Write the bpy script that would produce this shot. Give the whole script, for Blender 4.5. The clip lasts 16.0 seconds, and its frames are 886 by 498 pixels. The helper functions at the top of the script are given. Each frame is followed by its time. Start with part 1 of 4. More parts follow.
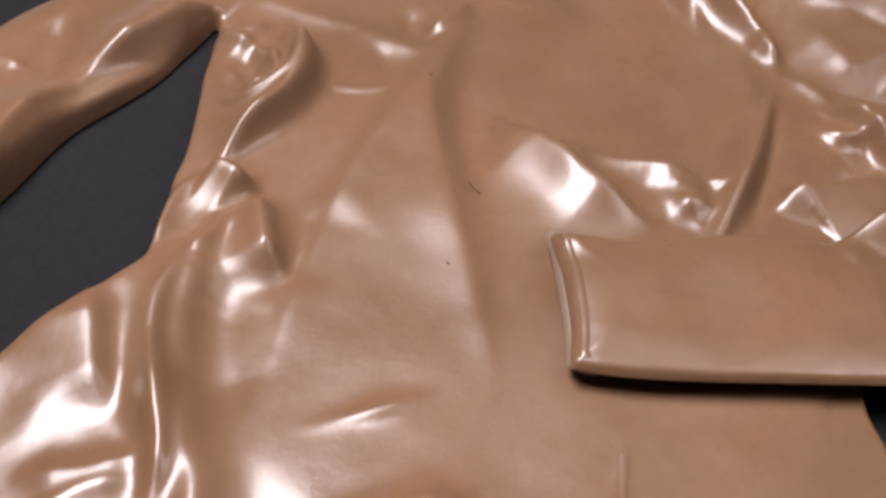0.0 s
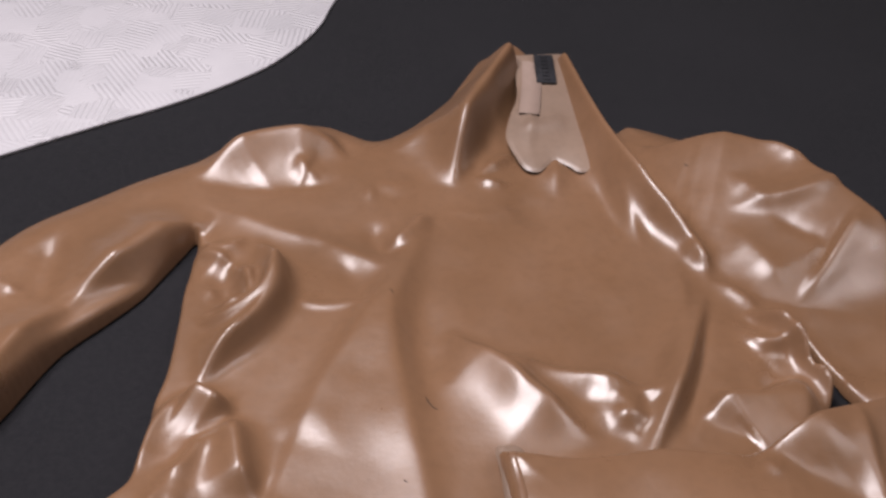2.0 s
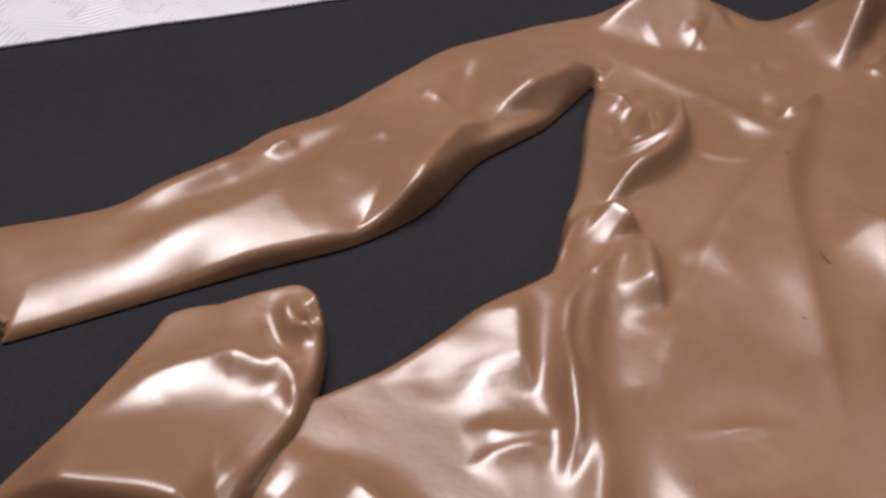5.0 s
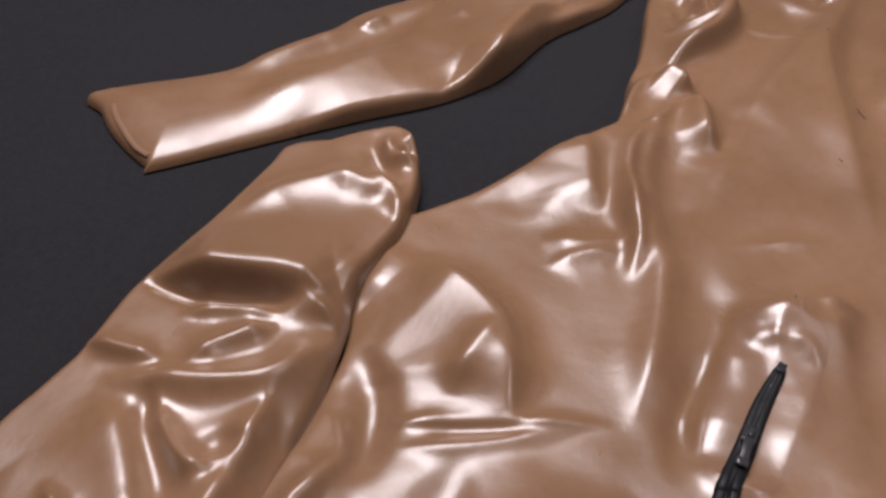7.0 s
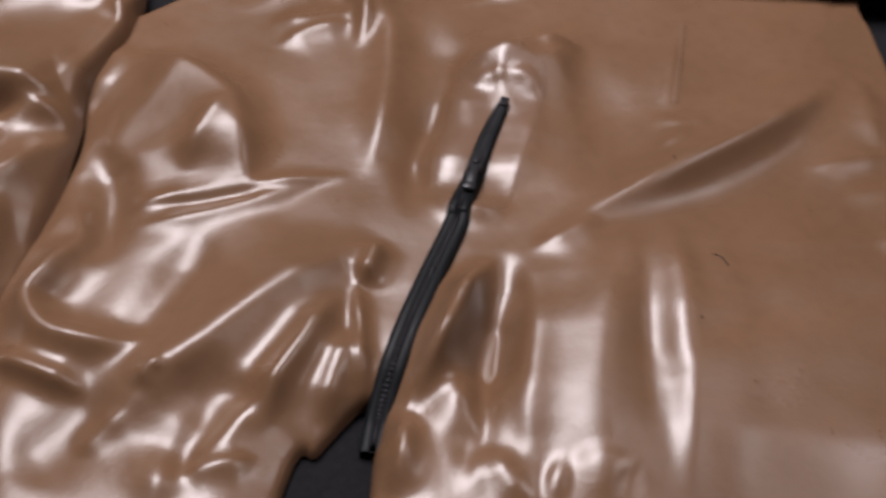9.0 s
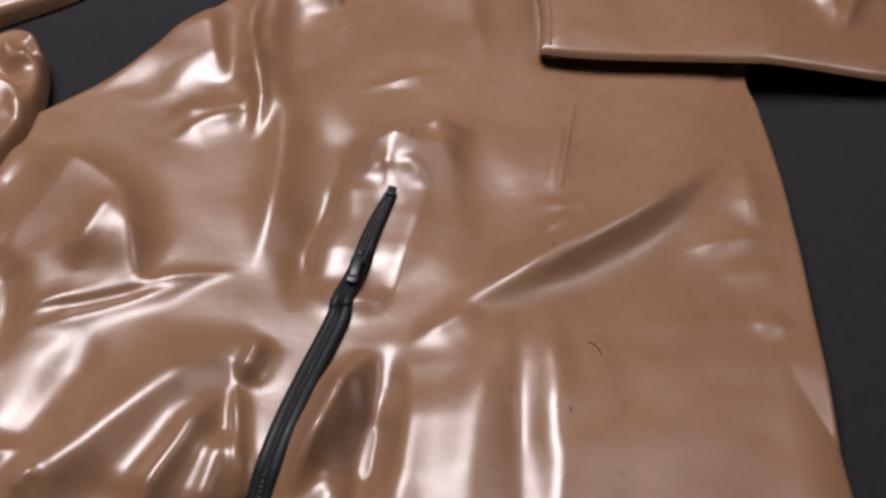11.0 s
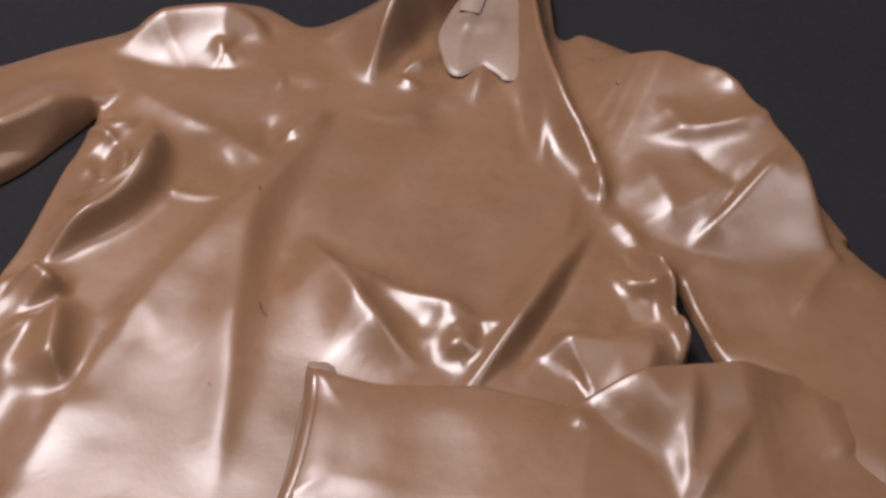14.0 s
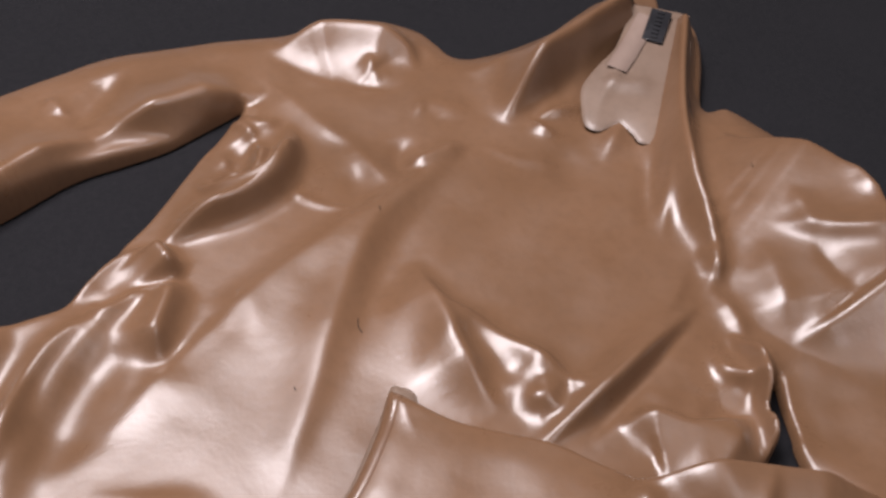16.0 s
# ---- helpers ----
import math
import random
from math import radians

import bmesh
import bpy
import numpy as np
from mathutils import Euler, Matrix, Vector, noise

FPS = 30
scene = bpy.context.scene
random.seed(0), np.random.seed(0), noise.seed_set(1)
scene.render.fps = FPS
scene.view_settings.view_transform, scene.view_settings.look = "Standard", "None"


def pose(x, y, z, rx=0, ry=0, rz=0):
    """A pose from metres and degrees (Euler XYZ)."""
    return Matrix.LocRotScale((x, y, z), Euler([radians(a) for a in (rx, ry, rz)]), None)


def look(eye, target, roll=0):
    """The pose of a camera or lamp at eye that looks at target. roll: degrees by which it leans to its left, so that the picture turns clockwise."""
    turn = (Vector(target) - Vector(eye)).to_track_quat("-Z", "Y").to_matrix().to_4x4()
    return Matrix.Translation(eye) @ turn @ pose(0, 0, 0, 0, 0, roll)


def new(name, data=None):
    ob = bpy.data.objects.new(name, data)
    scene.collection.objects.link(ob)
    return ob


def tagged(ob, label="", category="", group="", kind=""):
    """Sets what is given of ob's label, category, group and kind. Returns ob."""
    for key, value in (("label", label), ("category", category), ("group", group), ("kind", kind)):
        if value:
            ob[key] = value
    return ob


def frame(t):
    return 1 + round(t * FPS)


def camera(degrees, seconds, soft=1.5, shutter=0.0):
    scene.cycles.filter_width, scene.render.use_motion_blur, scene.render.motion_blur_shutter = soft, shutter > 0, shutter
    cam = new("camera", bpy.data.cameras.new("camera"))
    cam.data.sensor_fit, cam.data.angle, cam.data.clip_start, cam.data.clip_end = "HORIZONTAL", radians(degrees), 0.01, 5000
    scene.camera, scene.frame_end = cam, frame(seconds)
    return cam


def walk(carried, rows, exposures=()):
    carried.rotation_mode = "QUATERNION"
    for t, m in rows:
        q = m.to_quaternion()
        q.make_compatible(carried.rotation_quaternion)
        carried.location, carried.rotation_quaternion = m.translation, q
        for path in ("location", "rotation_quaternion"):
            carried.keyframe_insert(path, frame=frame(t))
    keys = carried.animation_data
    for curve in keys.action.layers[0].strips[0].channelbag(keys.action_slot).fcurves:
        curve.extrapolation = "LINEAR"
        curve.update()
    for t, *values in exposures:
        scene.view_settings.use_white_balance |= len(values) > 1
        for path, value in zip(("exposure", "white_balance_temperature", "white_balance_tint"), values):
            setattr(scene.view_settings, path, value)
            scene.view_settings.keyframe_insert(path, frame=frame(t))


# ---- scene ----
cam = camera(46.3, 16.0, soft=2.8, shutter=0.4)
PATH = [
    (0, (0.013, -0.316, 0.398), (0.029, 1.084, -1.03), 4.8),
    (0.5, (0.025, -0.306, 0.413), (0.052, 1.141, -0.967), 4.1),
    (1, (0.03, -0.306, 0.433), (0.072, 1.173, -0.913), 3.7),
    (1.5, (0.03, -0.309, 0.47), (0.066, 1.194, -0.849), 3.5),
    (2, (0.023, -0.313, 0.485), (0.058, 1.227, -0.791), 4.2),
    (2.5, (0.016, -0.311, 0.481), (0.045, 1.226, -0.798), 4.5),
    (3, (-0.015, -0.33, 0.48), (-0.058, 1.201, -0.806), 4.7),
    (3.5, (-0.042, -0.353, 0.471), (-0.153, 1.114, -0.885), 5.2),
    (4, (-0.065, -0.368, 0.468), (-0.233, 1.081, -0.901), 5.1),
    (4.5, (-0.085, -0.388, 0.468), (-0.297, 1.036, -0.921), 5.7),
    (5, (-0.103, -0.415, 0.468), (-0.406, 0.98, -0.932), 4.7),
    (5.2, (-0.108, -0.422, 0.476), (-0.434, 0.953, -0.939), 4.2),
    (7.3, (-0.084, -0.566, 0.46), (-0.461, 0.785, -0.965), 2.8),
    (7.5, (-0.08, -0.574, 0.457), (-0.44, 0.752, -0.996), 2.4),
    (7.8, (-0.072, -0.579, 0.451), (-0.38, 0.682, -1.07), 2.1),
    (8, (-0.063, -0.584, 0.447), (-0.355, 0.672, -1.082), 1.6),
    (8.5, (-0.036, -0.6, 0.445), (-0.237, 0.648, -1.104), 2.0),
    (9, (-0.006, -0.597, 0.429), (-0.091, 0.665, -1.121), 2.7),
    (9.2, (0.0, -0.6, 0.431), (-0.037, 0.668, -1.115), 3.4),
    (11.5, (0.069, -0.541, 0.466), (-0.028, 0.76, -1.05), 0.5),
    (12, (0.095, -0.49, 0.459), (-0.065, 0.804, -1.058), -0.4),
    (12.5, (0.131, -0.418, 0.467), (-0.115, 0.839, -1.068), -1.6),
    (13, (0.159, -0.344, 0.502), (-0.119, 0.933, -1.012), -0.5),
    (13.5, (0.179, -0.302, 0.509), (-0.053, 1.016, -0.978), 1.7),
    (14, (0.188, -0.26, 0.5), (0.003, 1.078, -0.975), 4.0),
    (14.2, (0.196, -0.244, 0.506), (-0.041, 1.087, -0.968), 2.5),
    (14.5, (0.2, -0.24, 0.507), (-0.076, 1.117, -0.936), 3.3),
    (15, (0.209, -0.244, 0.508), (-0.137, 1.106, -0.927), 4.0),
    (15.5, (0.202, -0.254, 0.513), (-0.199, 1.075, -0.927), 7.4),
    (16, (0.196, -0.255, 0.512), (-0.226, 1.049, -0.944), 7.0),
]
walk(cam, [(t, look(eye, target, roll)) for t, eye, target, roll in PATH], [(0, 0.3), (1.5, 0.05), (4.5, 0.1), (7.5, 0.04), (9, -0.3), (11.5, 0.03), (16, 0.03)])

# ---- world and lamps ----
world = bpy.data.worlds.new("world")
scene.world = world
world.use_nodes = True
world.node_tree.nodes["Background"].inputs["Color"].default_value = (0.85, 0.88, 1.0, 1)
world.node_tree.nodes["Background"].inputs["Strength"].default_value = 0.05


def area_lamp(name, eye, target, sx, sy, watts, color):
    data = bpy.data.lights.new(name, "AREA")
    data.shape, data.size, data.size_y, data.energy, data.color = "RECTANGLE", sx, sy, watts, color
    ob = new(name, data)
    ob.matrix_world = look(eye, target)
    return ob


LAMP = (1.0, 0.925, 0.97)
# main overhead lamp, out of view; its place follows from the highlights
area_lamp("unseen_lamp", (-0.45, 0.18, 1.5), (-0.05, 0.05, 0.0), 0.85, 0.6, 40.0, LAMP)
# added lamp with no known source, brightens the right sleeve
area_lamp("unseen_lamp", (1.0, -0.1, 1.25), (0.3, 0.15, 0.0), 0.5, 0.4, 4.2, LAMP)
# weak added lamp, also without a known source, lifts the forearm highlight
area_lamp("unseen_lamp", (0.6, 0.22, 1.4), (0.3, 0.15, 0.0), 0.4, 0.4, 1.2, LAMP)

# ---- materials ----


def nodes_of(name):
    m = bpy.data.materials.new(name)
    m.use_nodes = True
    t = m.node_tree
    return m, t, t.nodes["Principled BSDF"]


def add(t, kind, **values):
    n = t.nodes.new(kind)
    for key, value in values.items():
        n.inputs[key].default_value = value
    return n


def place_of(t):
    return t.nodes.new("ShaderNodeNewGeometry").outputs["Position"]


def noise_of(t, scale, detail=4.0, rough=0.55, vector=None):
    n = add(t, "ShaderNodeTexNoise", Scale=scale, Detail=detail, Roughness=rough)
    t.links.new(vector or place_of(t), n.inputs["Vector"])
    return n.outputs["Fac"]


def blend(t, fac, a, b):
    n = t.nodes.new("ShaderNodeMix")
    n.data_type = "RGBA"
    t.links.new(fac, n.inputs[0])
    for socket, value in ((n.inputs[6], a), (n.inputs[7], b)):
        if isinstance(value, tuple):
            socket.default_value = (*value, 1)
        else:
            t.links.new(value, socket)
    return n.outputs[2]


def span(t, fac, a, b, lo=0.3, hi=0.7):
    n = add(t, "ShaderNodeMapRange")
    for key, value in (("From Min", lo), ("From Max", hi), ("To Min", a), ("To Max", b)):
        n.inputs[key].default_value = value
    t.links.new(fac, n.inputs["Value"])
    return n.outputs["Result"]


def relief(t, bsdf, layers):
    """Layers of (height, strength, distance) laid on one another."""
    last = None
    for fac, strength, distance in layers:
        b = add(t, "ShaderNodeBump", Strength=strength, Distance=distance)
        t.links.new(fac, b.inputs["Height"])
        if last:
            t.links.new(last, b.inputs["Normal"])
        last = b.outputs["Normal"]
    t.links.new(last, bsdf.inputs["Normal"])


def latex(name, dark, light, rough=0.325):
    m, t, s = nodes_of(name)
    tone = blend(t, span(t, noise_of(t, 9, 3), 0, 1), dark, light)
    fleck = span(t, noise_of(t, 160, 3), 0.0, 0.22, 0.45, 0.75)
    tone = blend(t, fleck, tone, tuple(0.72 * v for v in dark))
    t.links.new(tone, s.inputs["Base Color"])
    t.links.new(span(t, noise_of(t, 22, 5), rough - 0.06, rough + 0.1), s.inputs["Roughness"])
    s.inputs["Specular IOR Level"].default_value = 0.74
    s.inputs["Coat Weight"].default_value = 0.05
    s.inputs["Coat Roughness"].default_value = 0.22
    relief(t, s, [(noise_of(t, 34, 3), 0.1, 0.003), (noise_of(t, 110, 2), 0.09, 0.0012), (noise_of(t, 420, 3), 0.12, 0.0006)])
    return m


def plastic(name, color, rough=0.35, grain=300.0, depth=0.0005):
    m, t, s = nodes_of(name)
    tone = blend(t, span(t, noise_of(t, 60, 4), 0, 1), color, tuple(1.5 * v for v in color))
    t.links.new(tone, s.inputs["Base Color"])
    t.links.new(span(t, noise_of(t, 90, 4), rough - 0.08, rough + 0.12), s.inputs["Roughness"])
    relief(t, s, [(noise_of(t, grain, 3), 0.4, depth)])
    s.inputs["Specular IOR Level"].default_value = 0.2
    return m


def mat_cloth():
    m, t, s = nodes_of("black_cloth")
    pos = place_of(t)
    turn = t.nodes.new("ShaderNodeMapping")
    turn.inputs["Rotation"].default_value = (0, 0, 0.5)
    t.links.new(pos, turn.inputs["Vector"])
    weave = []
    for axis in ("X", "Y"):
        w = add(t, "ShaderNodeTexWave", Scale=260.0, Distortion=1.2, Detail=2.0)
        w.bands_direction = axis
        t.links.new(turn.outputs["Vector"], w.inputs["Vector"])
        weave.append(w.outputs["Fac"])
    tone = blend(t, span(t, noise_of(t, 5, 4), 0, 1), (0.0080, 0.0081, 0.0096), (0.0114, 0.0114, 0.0134))
    tone = blend(t, span(t, noise_of(t, 330, 3), 0, 0.6), tone, (0.0172, 0.0166, 0.0186))
    t.links.new(tone, s.inputs["Base Color"])
    s.inputs["Roughness"].default_value = 0.85
    s.inputs["Specular IOR Level"].default_value = 0.12
    s.inputs["Sheen Weight"].default_value = 0.06
    relief(t, s, [(weave[0], 0.18, 0.0006), (weave[1], 0.18, 0.0006), (noise_of(t, 500, 2), 0.3, 0.0006)])
    return m


def embossed():
    """White vinyl with patches of fine hatching, each at its own angle."""
    m, t, s = nodes_of("white_embossed_vinyl")
    pos = place_of(t)
    cells = add(t, "ShaderNodeTexVoronoi", Scale=34.0, Randomness=0.75)
    cells.distance = "CHEBYCHEV"
    t.links.new(pos, cells.inputs["Vector"])
    split = t.nodes.new("ShaderNodeSeparateColor")
    t.links.new(cells.outputs["Color"], split.inputs["Color"])
    xyz = t.nodes.new("ShaderNodeSeparateXYZ")
    t.links.new(pos, xyz.inputs["Vector"])

    def op(kind, a, b=None):
        n = t.nodes.new("ShaderNodeMath")
        n.operation = kind
        for socket, value in zip(n.inputs, (a, b)):
            if isinstance(value, (int, float)):
                socket.default_value = value
            elif value is not None:
                t.links.new(value, socket)
        return n.outputs[0]

    angle = op("MULTIPLY", op("ROUND", op("MULTIPLY", split.outputs[0], 5)), 0.62)
    along = op("ADD", op("MULTIPLY", xyz.outputs[0], op("COSINE", angle)), op("MULTIPLY", xyz.outputs[1], op("SINE", angle)))
    hatch = op("SINE", op("ADD", op("MULTIPLY", along, 1250), op("MULTIPLY", noise_of(t, 60), 2)))
    hatch = op("MULTIPLY", hatch, op("MULTIPLY", split.outputs[1], noise_of(t, 45)))
    tone = blend(t, span(t, noise_of(t, 12, 4), 0, 1), (0.42, 0.41, 0.425), (0.49, 0.475, 0.49))
    t.links.new(tone, s.inputs["Base Color"])
    s.inputs["Roughness"].default_value = 0.5
    relief(t, s, [(hatch, 0.8, 0.0016), (split.outputs[2], 0.2, 0.0008), (noise_of(t, 300), 0.2, 0.0005)])
    return m


BROWN = latex("brown_latex", (0.156, 0.083, 0.043), (0.197, 0.106, 0.057))
PALE = latex("pale_inner_latex", (0.165, 0.112, 0.08), (0.245, 0.172, 0.127), 0.4)
SEAM = latex("seam_latex", (0.162, 0.090, 0.053), (0.202, 0.114, 0.068), 0.28)
GLUE = latex("pale_glued_tape", (0.24, 0.175, 0.142), (0.31, 0.23, 0.19), 0.35)
BLACK = plastic("black_zip_rubber", (0.004, 0.005, 0.006), 0.5)
METAL = plastic("black_slider", (0.02, 0.02, 0.022), 0.2)
CLOTH = mat_cloth()
VINYL = embossed()
WALL = plastic("painted_wall", (0.22, 0.21, 0.20), 0.7, 80.0, 0.002)
FLOOR = plastic("dark_floor", (0.04, 0.035, 0.03), 0.5)

# ---- shaping tools ----


def part(name, bm, material, parent=None, label=""):
    mesh = bpy.data.meshes.new(name)
    bm.to_mesh(mesh)
    bm.free()
    mesh.materials.append(material)
    for f in mesh.polygons:
        f.use_smooth = True
    ob = new(name, mesh)
    ob.parent = parent
    return tagged(ob, label)


def curve_through(points, steps=6, closed=False):
    """A smooth line through the points (Catmull-Rom)."""
    p = np.array(points, float)
    n = len(p)
    pick = (lambda i: p[i % n]) if closed else (lambda i: p[min(max(i, 0), n - 1)])
    out = []
    for i in range(n if closed else n - 1):
        a, b, c, d = pick(i - 1), pick(i), pick(i + 1), pick(i + 2)
        for k in range(steps):
            u = k / steps
            out.append(0.5 * (2 * b + (c - a) * u + (2 * a - 5 * b + 4 * c - d) * u**2 + (3 * b - a - 3 * c + d) * u**3))
    if not closed:
        out.append(p[-1])
    return np.array(out)


def near_line(q, line):
    """For places q: the distance to the line, the side (left positive), how far along it (0 to 1) and the nearest place."""
    a, b = line[:-1], line[1:]
    lengths = np.linalg.norm(b - a, axis=1)
    before = np.concatenate([[0], np.cumsum(lengths)])
    best = np.full(len(q), 1e9)
    side, along, foot = np.zeros(len(q)), np.zeros(len(q)), np.zeros((len(q), 2))
    for i in range(len(a)):
        d = b[i] - a[i]
        u = np.clip(((q - a[i]) @ d) / max(d @ d, 1e-12), 0, 1)
        f = a[i] + u[:, None] * d
        off = q - f
        r = np.hypot(off[:, 0], off[:, 1])
        m = r < best
        best[m] = r[m]
        side[m] = (d[0] * off[m, 1] - d[1] * off[m, 0])
        along[m] = (before[i] + u[m] * lengths[i]) / before[-1]
        foot[m] = f[m]
    return best, np.where(side >= 0, 1.0, -1.0), along, foot


def inside(q, ring):
    c = np.zeros(len(q), bool)
    for (x0, y0), (x1, y1) in zip(ring, np.roll(ring, -1, 0)):
        if y0 != y1:
            hit = (y0 > q[:, 1]) != (y1 > q[:, 1])
            c ^= hit & (q[:, 0] < (x1 - x0) * (q[:, 1] - y0) / (y1 - y0) + x0)
    return c


def waves(q, scale, seed):
    """Smooth uneven swell between about -1 and 1."""
    rng = np.random.RandomState(seed)
    z = np.zeros(len(q))
    for _ in range(9):
        w = rng.normal(0, 1, 2) / scale
        z += np.sin(q @ w * 2.2 + rng.uniform(0, 6.28))
    return z / 4.0


class Sheet:
    """A piece of soft material lying flat: an outline, a thickness and folds."""

    def __init__(self, outline, thick, rim, base=0.0):
        self.ring = curve_through(outline, 5, True)
        self.thick, self.rim, self.base, self.folds, self.crisp = thick, rim, base, [], []

    def fold(self, points, high, left, right, power=2.0, taper=0.25):
        """A ridge (or a furrow, high < 0) along the points; left and right: how far it falls off to either side."""
        self.folds.append((curve_through(points, 5), high, left, right, power, taper))

    def bake(self, cell=0.0015):
        """Lay all folds into one map of heights."""
        self.lo = self.ring.min(0) - 0.03
        self.step = cell
        nx, ny = (int(v) + 1 for v in (self.ring.max(0) + 0.03 - self.lo) / cell)
        xs, ys = self.lo[0] + cell * np.arange(nx), self.lo[1] + cell * np.arange(ny)
        gx, gy = np.meshgrid(xs, ys)
        q = np.stack([gx.ravel(), gy.ravel()], 1)
        z = (self.thick + min(1, self.thick / 0.015) * (0.0007 * waves(q, 0.05, 3) + 0.0002 * waves(q, 0.017, 4))).reshape(ny, nx)
        for line, high, left, right, power, taper in self.folds:
            reach = 2.6 * max(left, right) + 0.01
            i0, j0 = np.maximum(((line.min(0) - reach - self.lo) / cell).astype(int), 0)
            i1, j1 = ((line.max(0) + reach - self.lo) / cell).astype(int) + 1
            some = np.stack([gx[j0:j1, i0:i1].ravel(), gy[j0:j1, i0:i1].ravel()], 1)
            if not len(some):
                continue
            r, side, u, _ = near_line(some, line)
            ends = np.clip(np.minimum(u, 1 - u) / taper, 0, 1) if taper > 0 else np.clip((u - 1) / taper, 0, 1)
            ends = 0.5 * ends + 0.5 * ends * ends * (3 - 2 * ends)
            w = np.where(side > 0, left, right) * (0.4 + 0.6 * ends)
            s = np.sqrt((r / w) ** 2 + 0.01) - 0.1
            form = np.clip(1 - s / 1.4, 0, 1) if power < 1.1 else np.exp(-((s / 0.78) ** 1.35)) if power < 1.9 else np.exp(-(s**2))
            f = (high * form * ends).reshape(gx[j0:j1, i0:i1].shape)
            sigma = (0.0012 if power < 1.35 else 0.0018) / cell
            k = np.exp(-0.5 * (np.arange(-6, 7) / max(sigma, 0.3)) ** 2)
            k /= k.sum()
            for axis in (0, 1):
                if f.shape[axis] > 13:
                    f = np.apply_along_axis(lambda row: np.convolve(np.pad(row, 6, mode="edge"), k, "valid"), axis, f)
            z[j0:j1, i0:i1] += f
        low = 0.3 * self.thick
        self.map = np.maximum(z, low) + np.maximum(low - z, 0) * 0.2

    def height(self, q, edge=None):
        if edge is None:
            d, _, _, _ = near_line(q, np.vstack([self.ring, self.ring[:1]]))
            edge = np.where(inside(q, self.ring), d, 0)
        p = (q - self.lo) / self.step
        i = np.clip(p.astype(int), 0, np.array(self.map.shape[::-1]) - 2)
        u, v = (p - i).T
        m, (x, y) = self.map, i.T
        z = (m[y, x] * (1 - u) + m[y, x + 1] * u) * (1 - v) + (m[y + 1, x] * (1 - u) + m[y + 1, x + 1] * u) * v
        k = np.clip(edge / self.rim, 0, 1)
        wide = np.clip(edge / (6 * self.rim), 0, 1)
        for x, y, far in self.crisp:
            wide = np.maximum(wide, np.clip(2 - np.hypot(q[:, 0] - x, q[:, 1] - y) / far, 0, 1))
        lift = np.sqrt(np.maximum(1 - (1 - k) ** 2.4, 0))
        base = self.base(q) if callable(self.base) else self.base
        return base + lift * (z - 0.62 * self.thick * (1 - wide) ** 2).clip(0.25 * self.thick)

    def meshes(self, cell, cuts):
        """Meshes of the piece, one for each name in cuts: (name, ring) takes what lies within the ring, the last takes the rest."""
        lo, hi = self.ring.min(0) - 2 * cell, self.ring.max(0) + 2 * cell
        nx, ny = (int(v) for v in (hi - lo) / cell)
        gx, gy = np.meshgrid(lo[0] + cell * np.arange(nx), lo[1] + cell * np.arange(ny))
        q = np.stack([gx.ravel(), gy.ravel()], 1)
        d, _, _, foot = near_line(q, np.vstack([self.ring, self.ring[:1]]))
        ins = inside(q, self.ring)
        idx = np.arange(nx * ny).reshape(ny, nx)
        quads = np.stack([idx[:-1, :-1], idx[:-1, 1:], idx[1:, 1:], idx[1:, :-1]], -1).reshape(-1, 4)
        quads = quads[ins[quads].any(1)]
        q = np.where(ins[:, None], q, foot)
        # even out the cells along the rim
        used = np.unique(quads)
        sides = np.concatenate([quads[:, [i, (i + 1) % 4]] for i in range(4)])
        sides = np.concatenate([sides, sides[:, ::-1]])
        count = np.bincount(sides[:, 0], minlength=len(q))
        band = (d < 3 * cell) & (count > 0)
        rim = band & ~ins
        closed = np.vstack([self.ring, self.ring[:1]])
        for step in range(8):
            mean = np.stack([np.bincount(sides[:, 0], q[sides[:, 1], k], len(q)) for k in (0, 1)], 1) / np.maximum(count, 1)[:, None]
            q[band & ins] = mean[band & ins]
            if step % 2:
                q[rim] = near_line(0.5 * q[rim] + 0.5 * mean[rim], closed)[3]
        d[band] = near_line(q[band], closed)[0]
        edge = np.where(ins, d, 0.0)
        z = np.zeros(len(q))
        z[used] = self.height(q[used], edge[used])
        v = np.column_stack([q, z])
        middle = q[quads].mean(1)
        left = np.ones(len(quads), bool)
        made = {}
        for name, ring in cuts:
            m = left if ring is None else left & inside(middle, np.array(ring, float))
            left = left & ~m
            f = quads[m]
            some, back = np.unique(f, return_inverse=True)
            mesh = bpy.data.meshes.new(name)
            mesh.from_pydata(v[some].tolist(), [], back.reshape(-1, 4).tolist())
            mesh.validate()
            mesh.polygons.foreach_set("use_smooth", np.ones(len(mesh.polygons), bool))
            made[name] = mesh
        return made


def ribbon(line, across, lift, on, bm=None, wide=None):
    """A strip along the line, draped on a sheet: across is a list of (offset, height) from one edge to the other."""
    bm = bm or bmesh.new()
    line = np.array(line, float)
    d = np.gradient(line, axis=0)
    d /= np.linalg.norm(d, axis=1)[:, None]
    n = np.stack([-d[:, 1], d[:, 0]], 1)
    z = on(line) + lift
    wide = np.ones(len(line)) if wide is None else wide
    rows = [[bm.verts.new((*(p + k * o * w), h + up)) for o, up in across] for p, k, h, w in zip(line, n, z, wide)]
    for a, b in zip(rows, rows[1:]):
        for i in range(len(across) - 1):
            bm.faces.new((a[i], a[i + 1], b[i + 1], b[i]))
    return bm


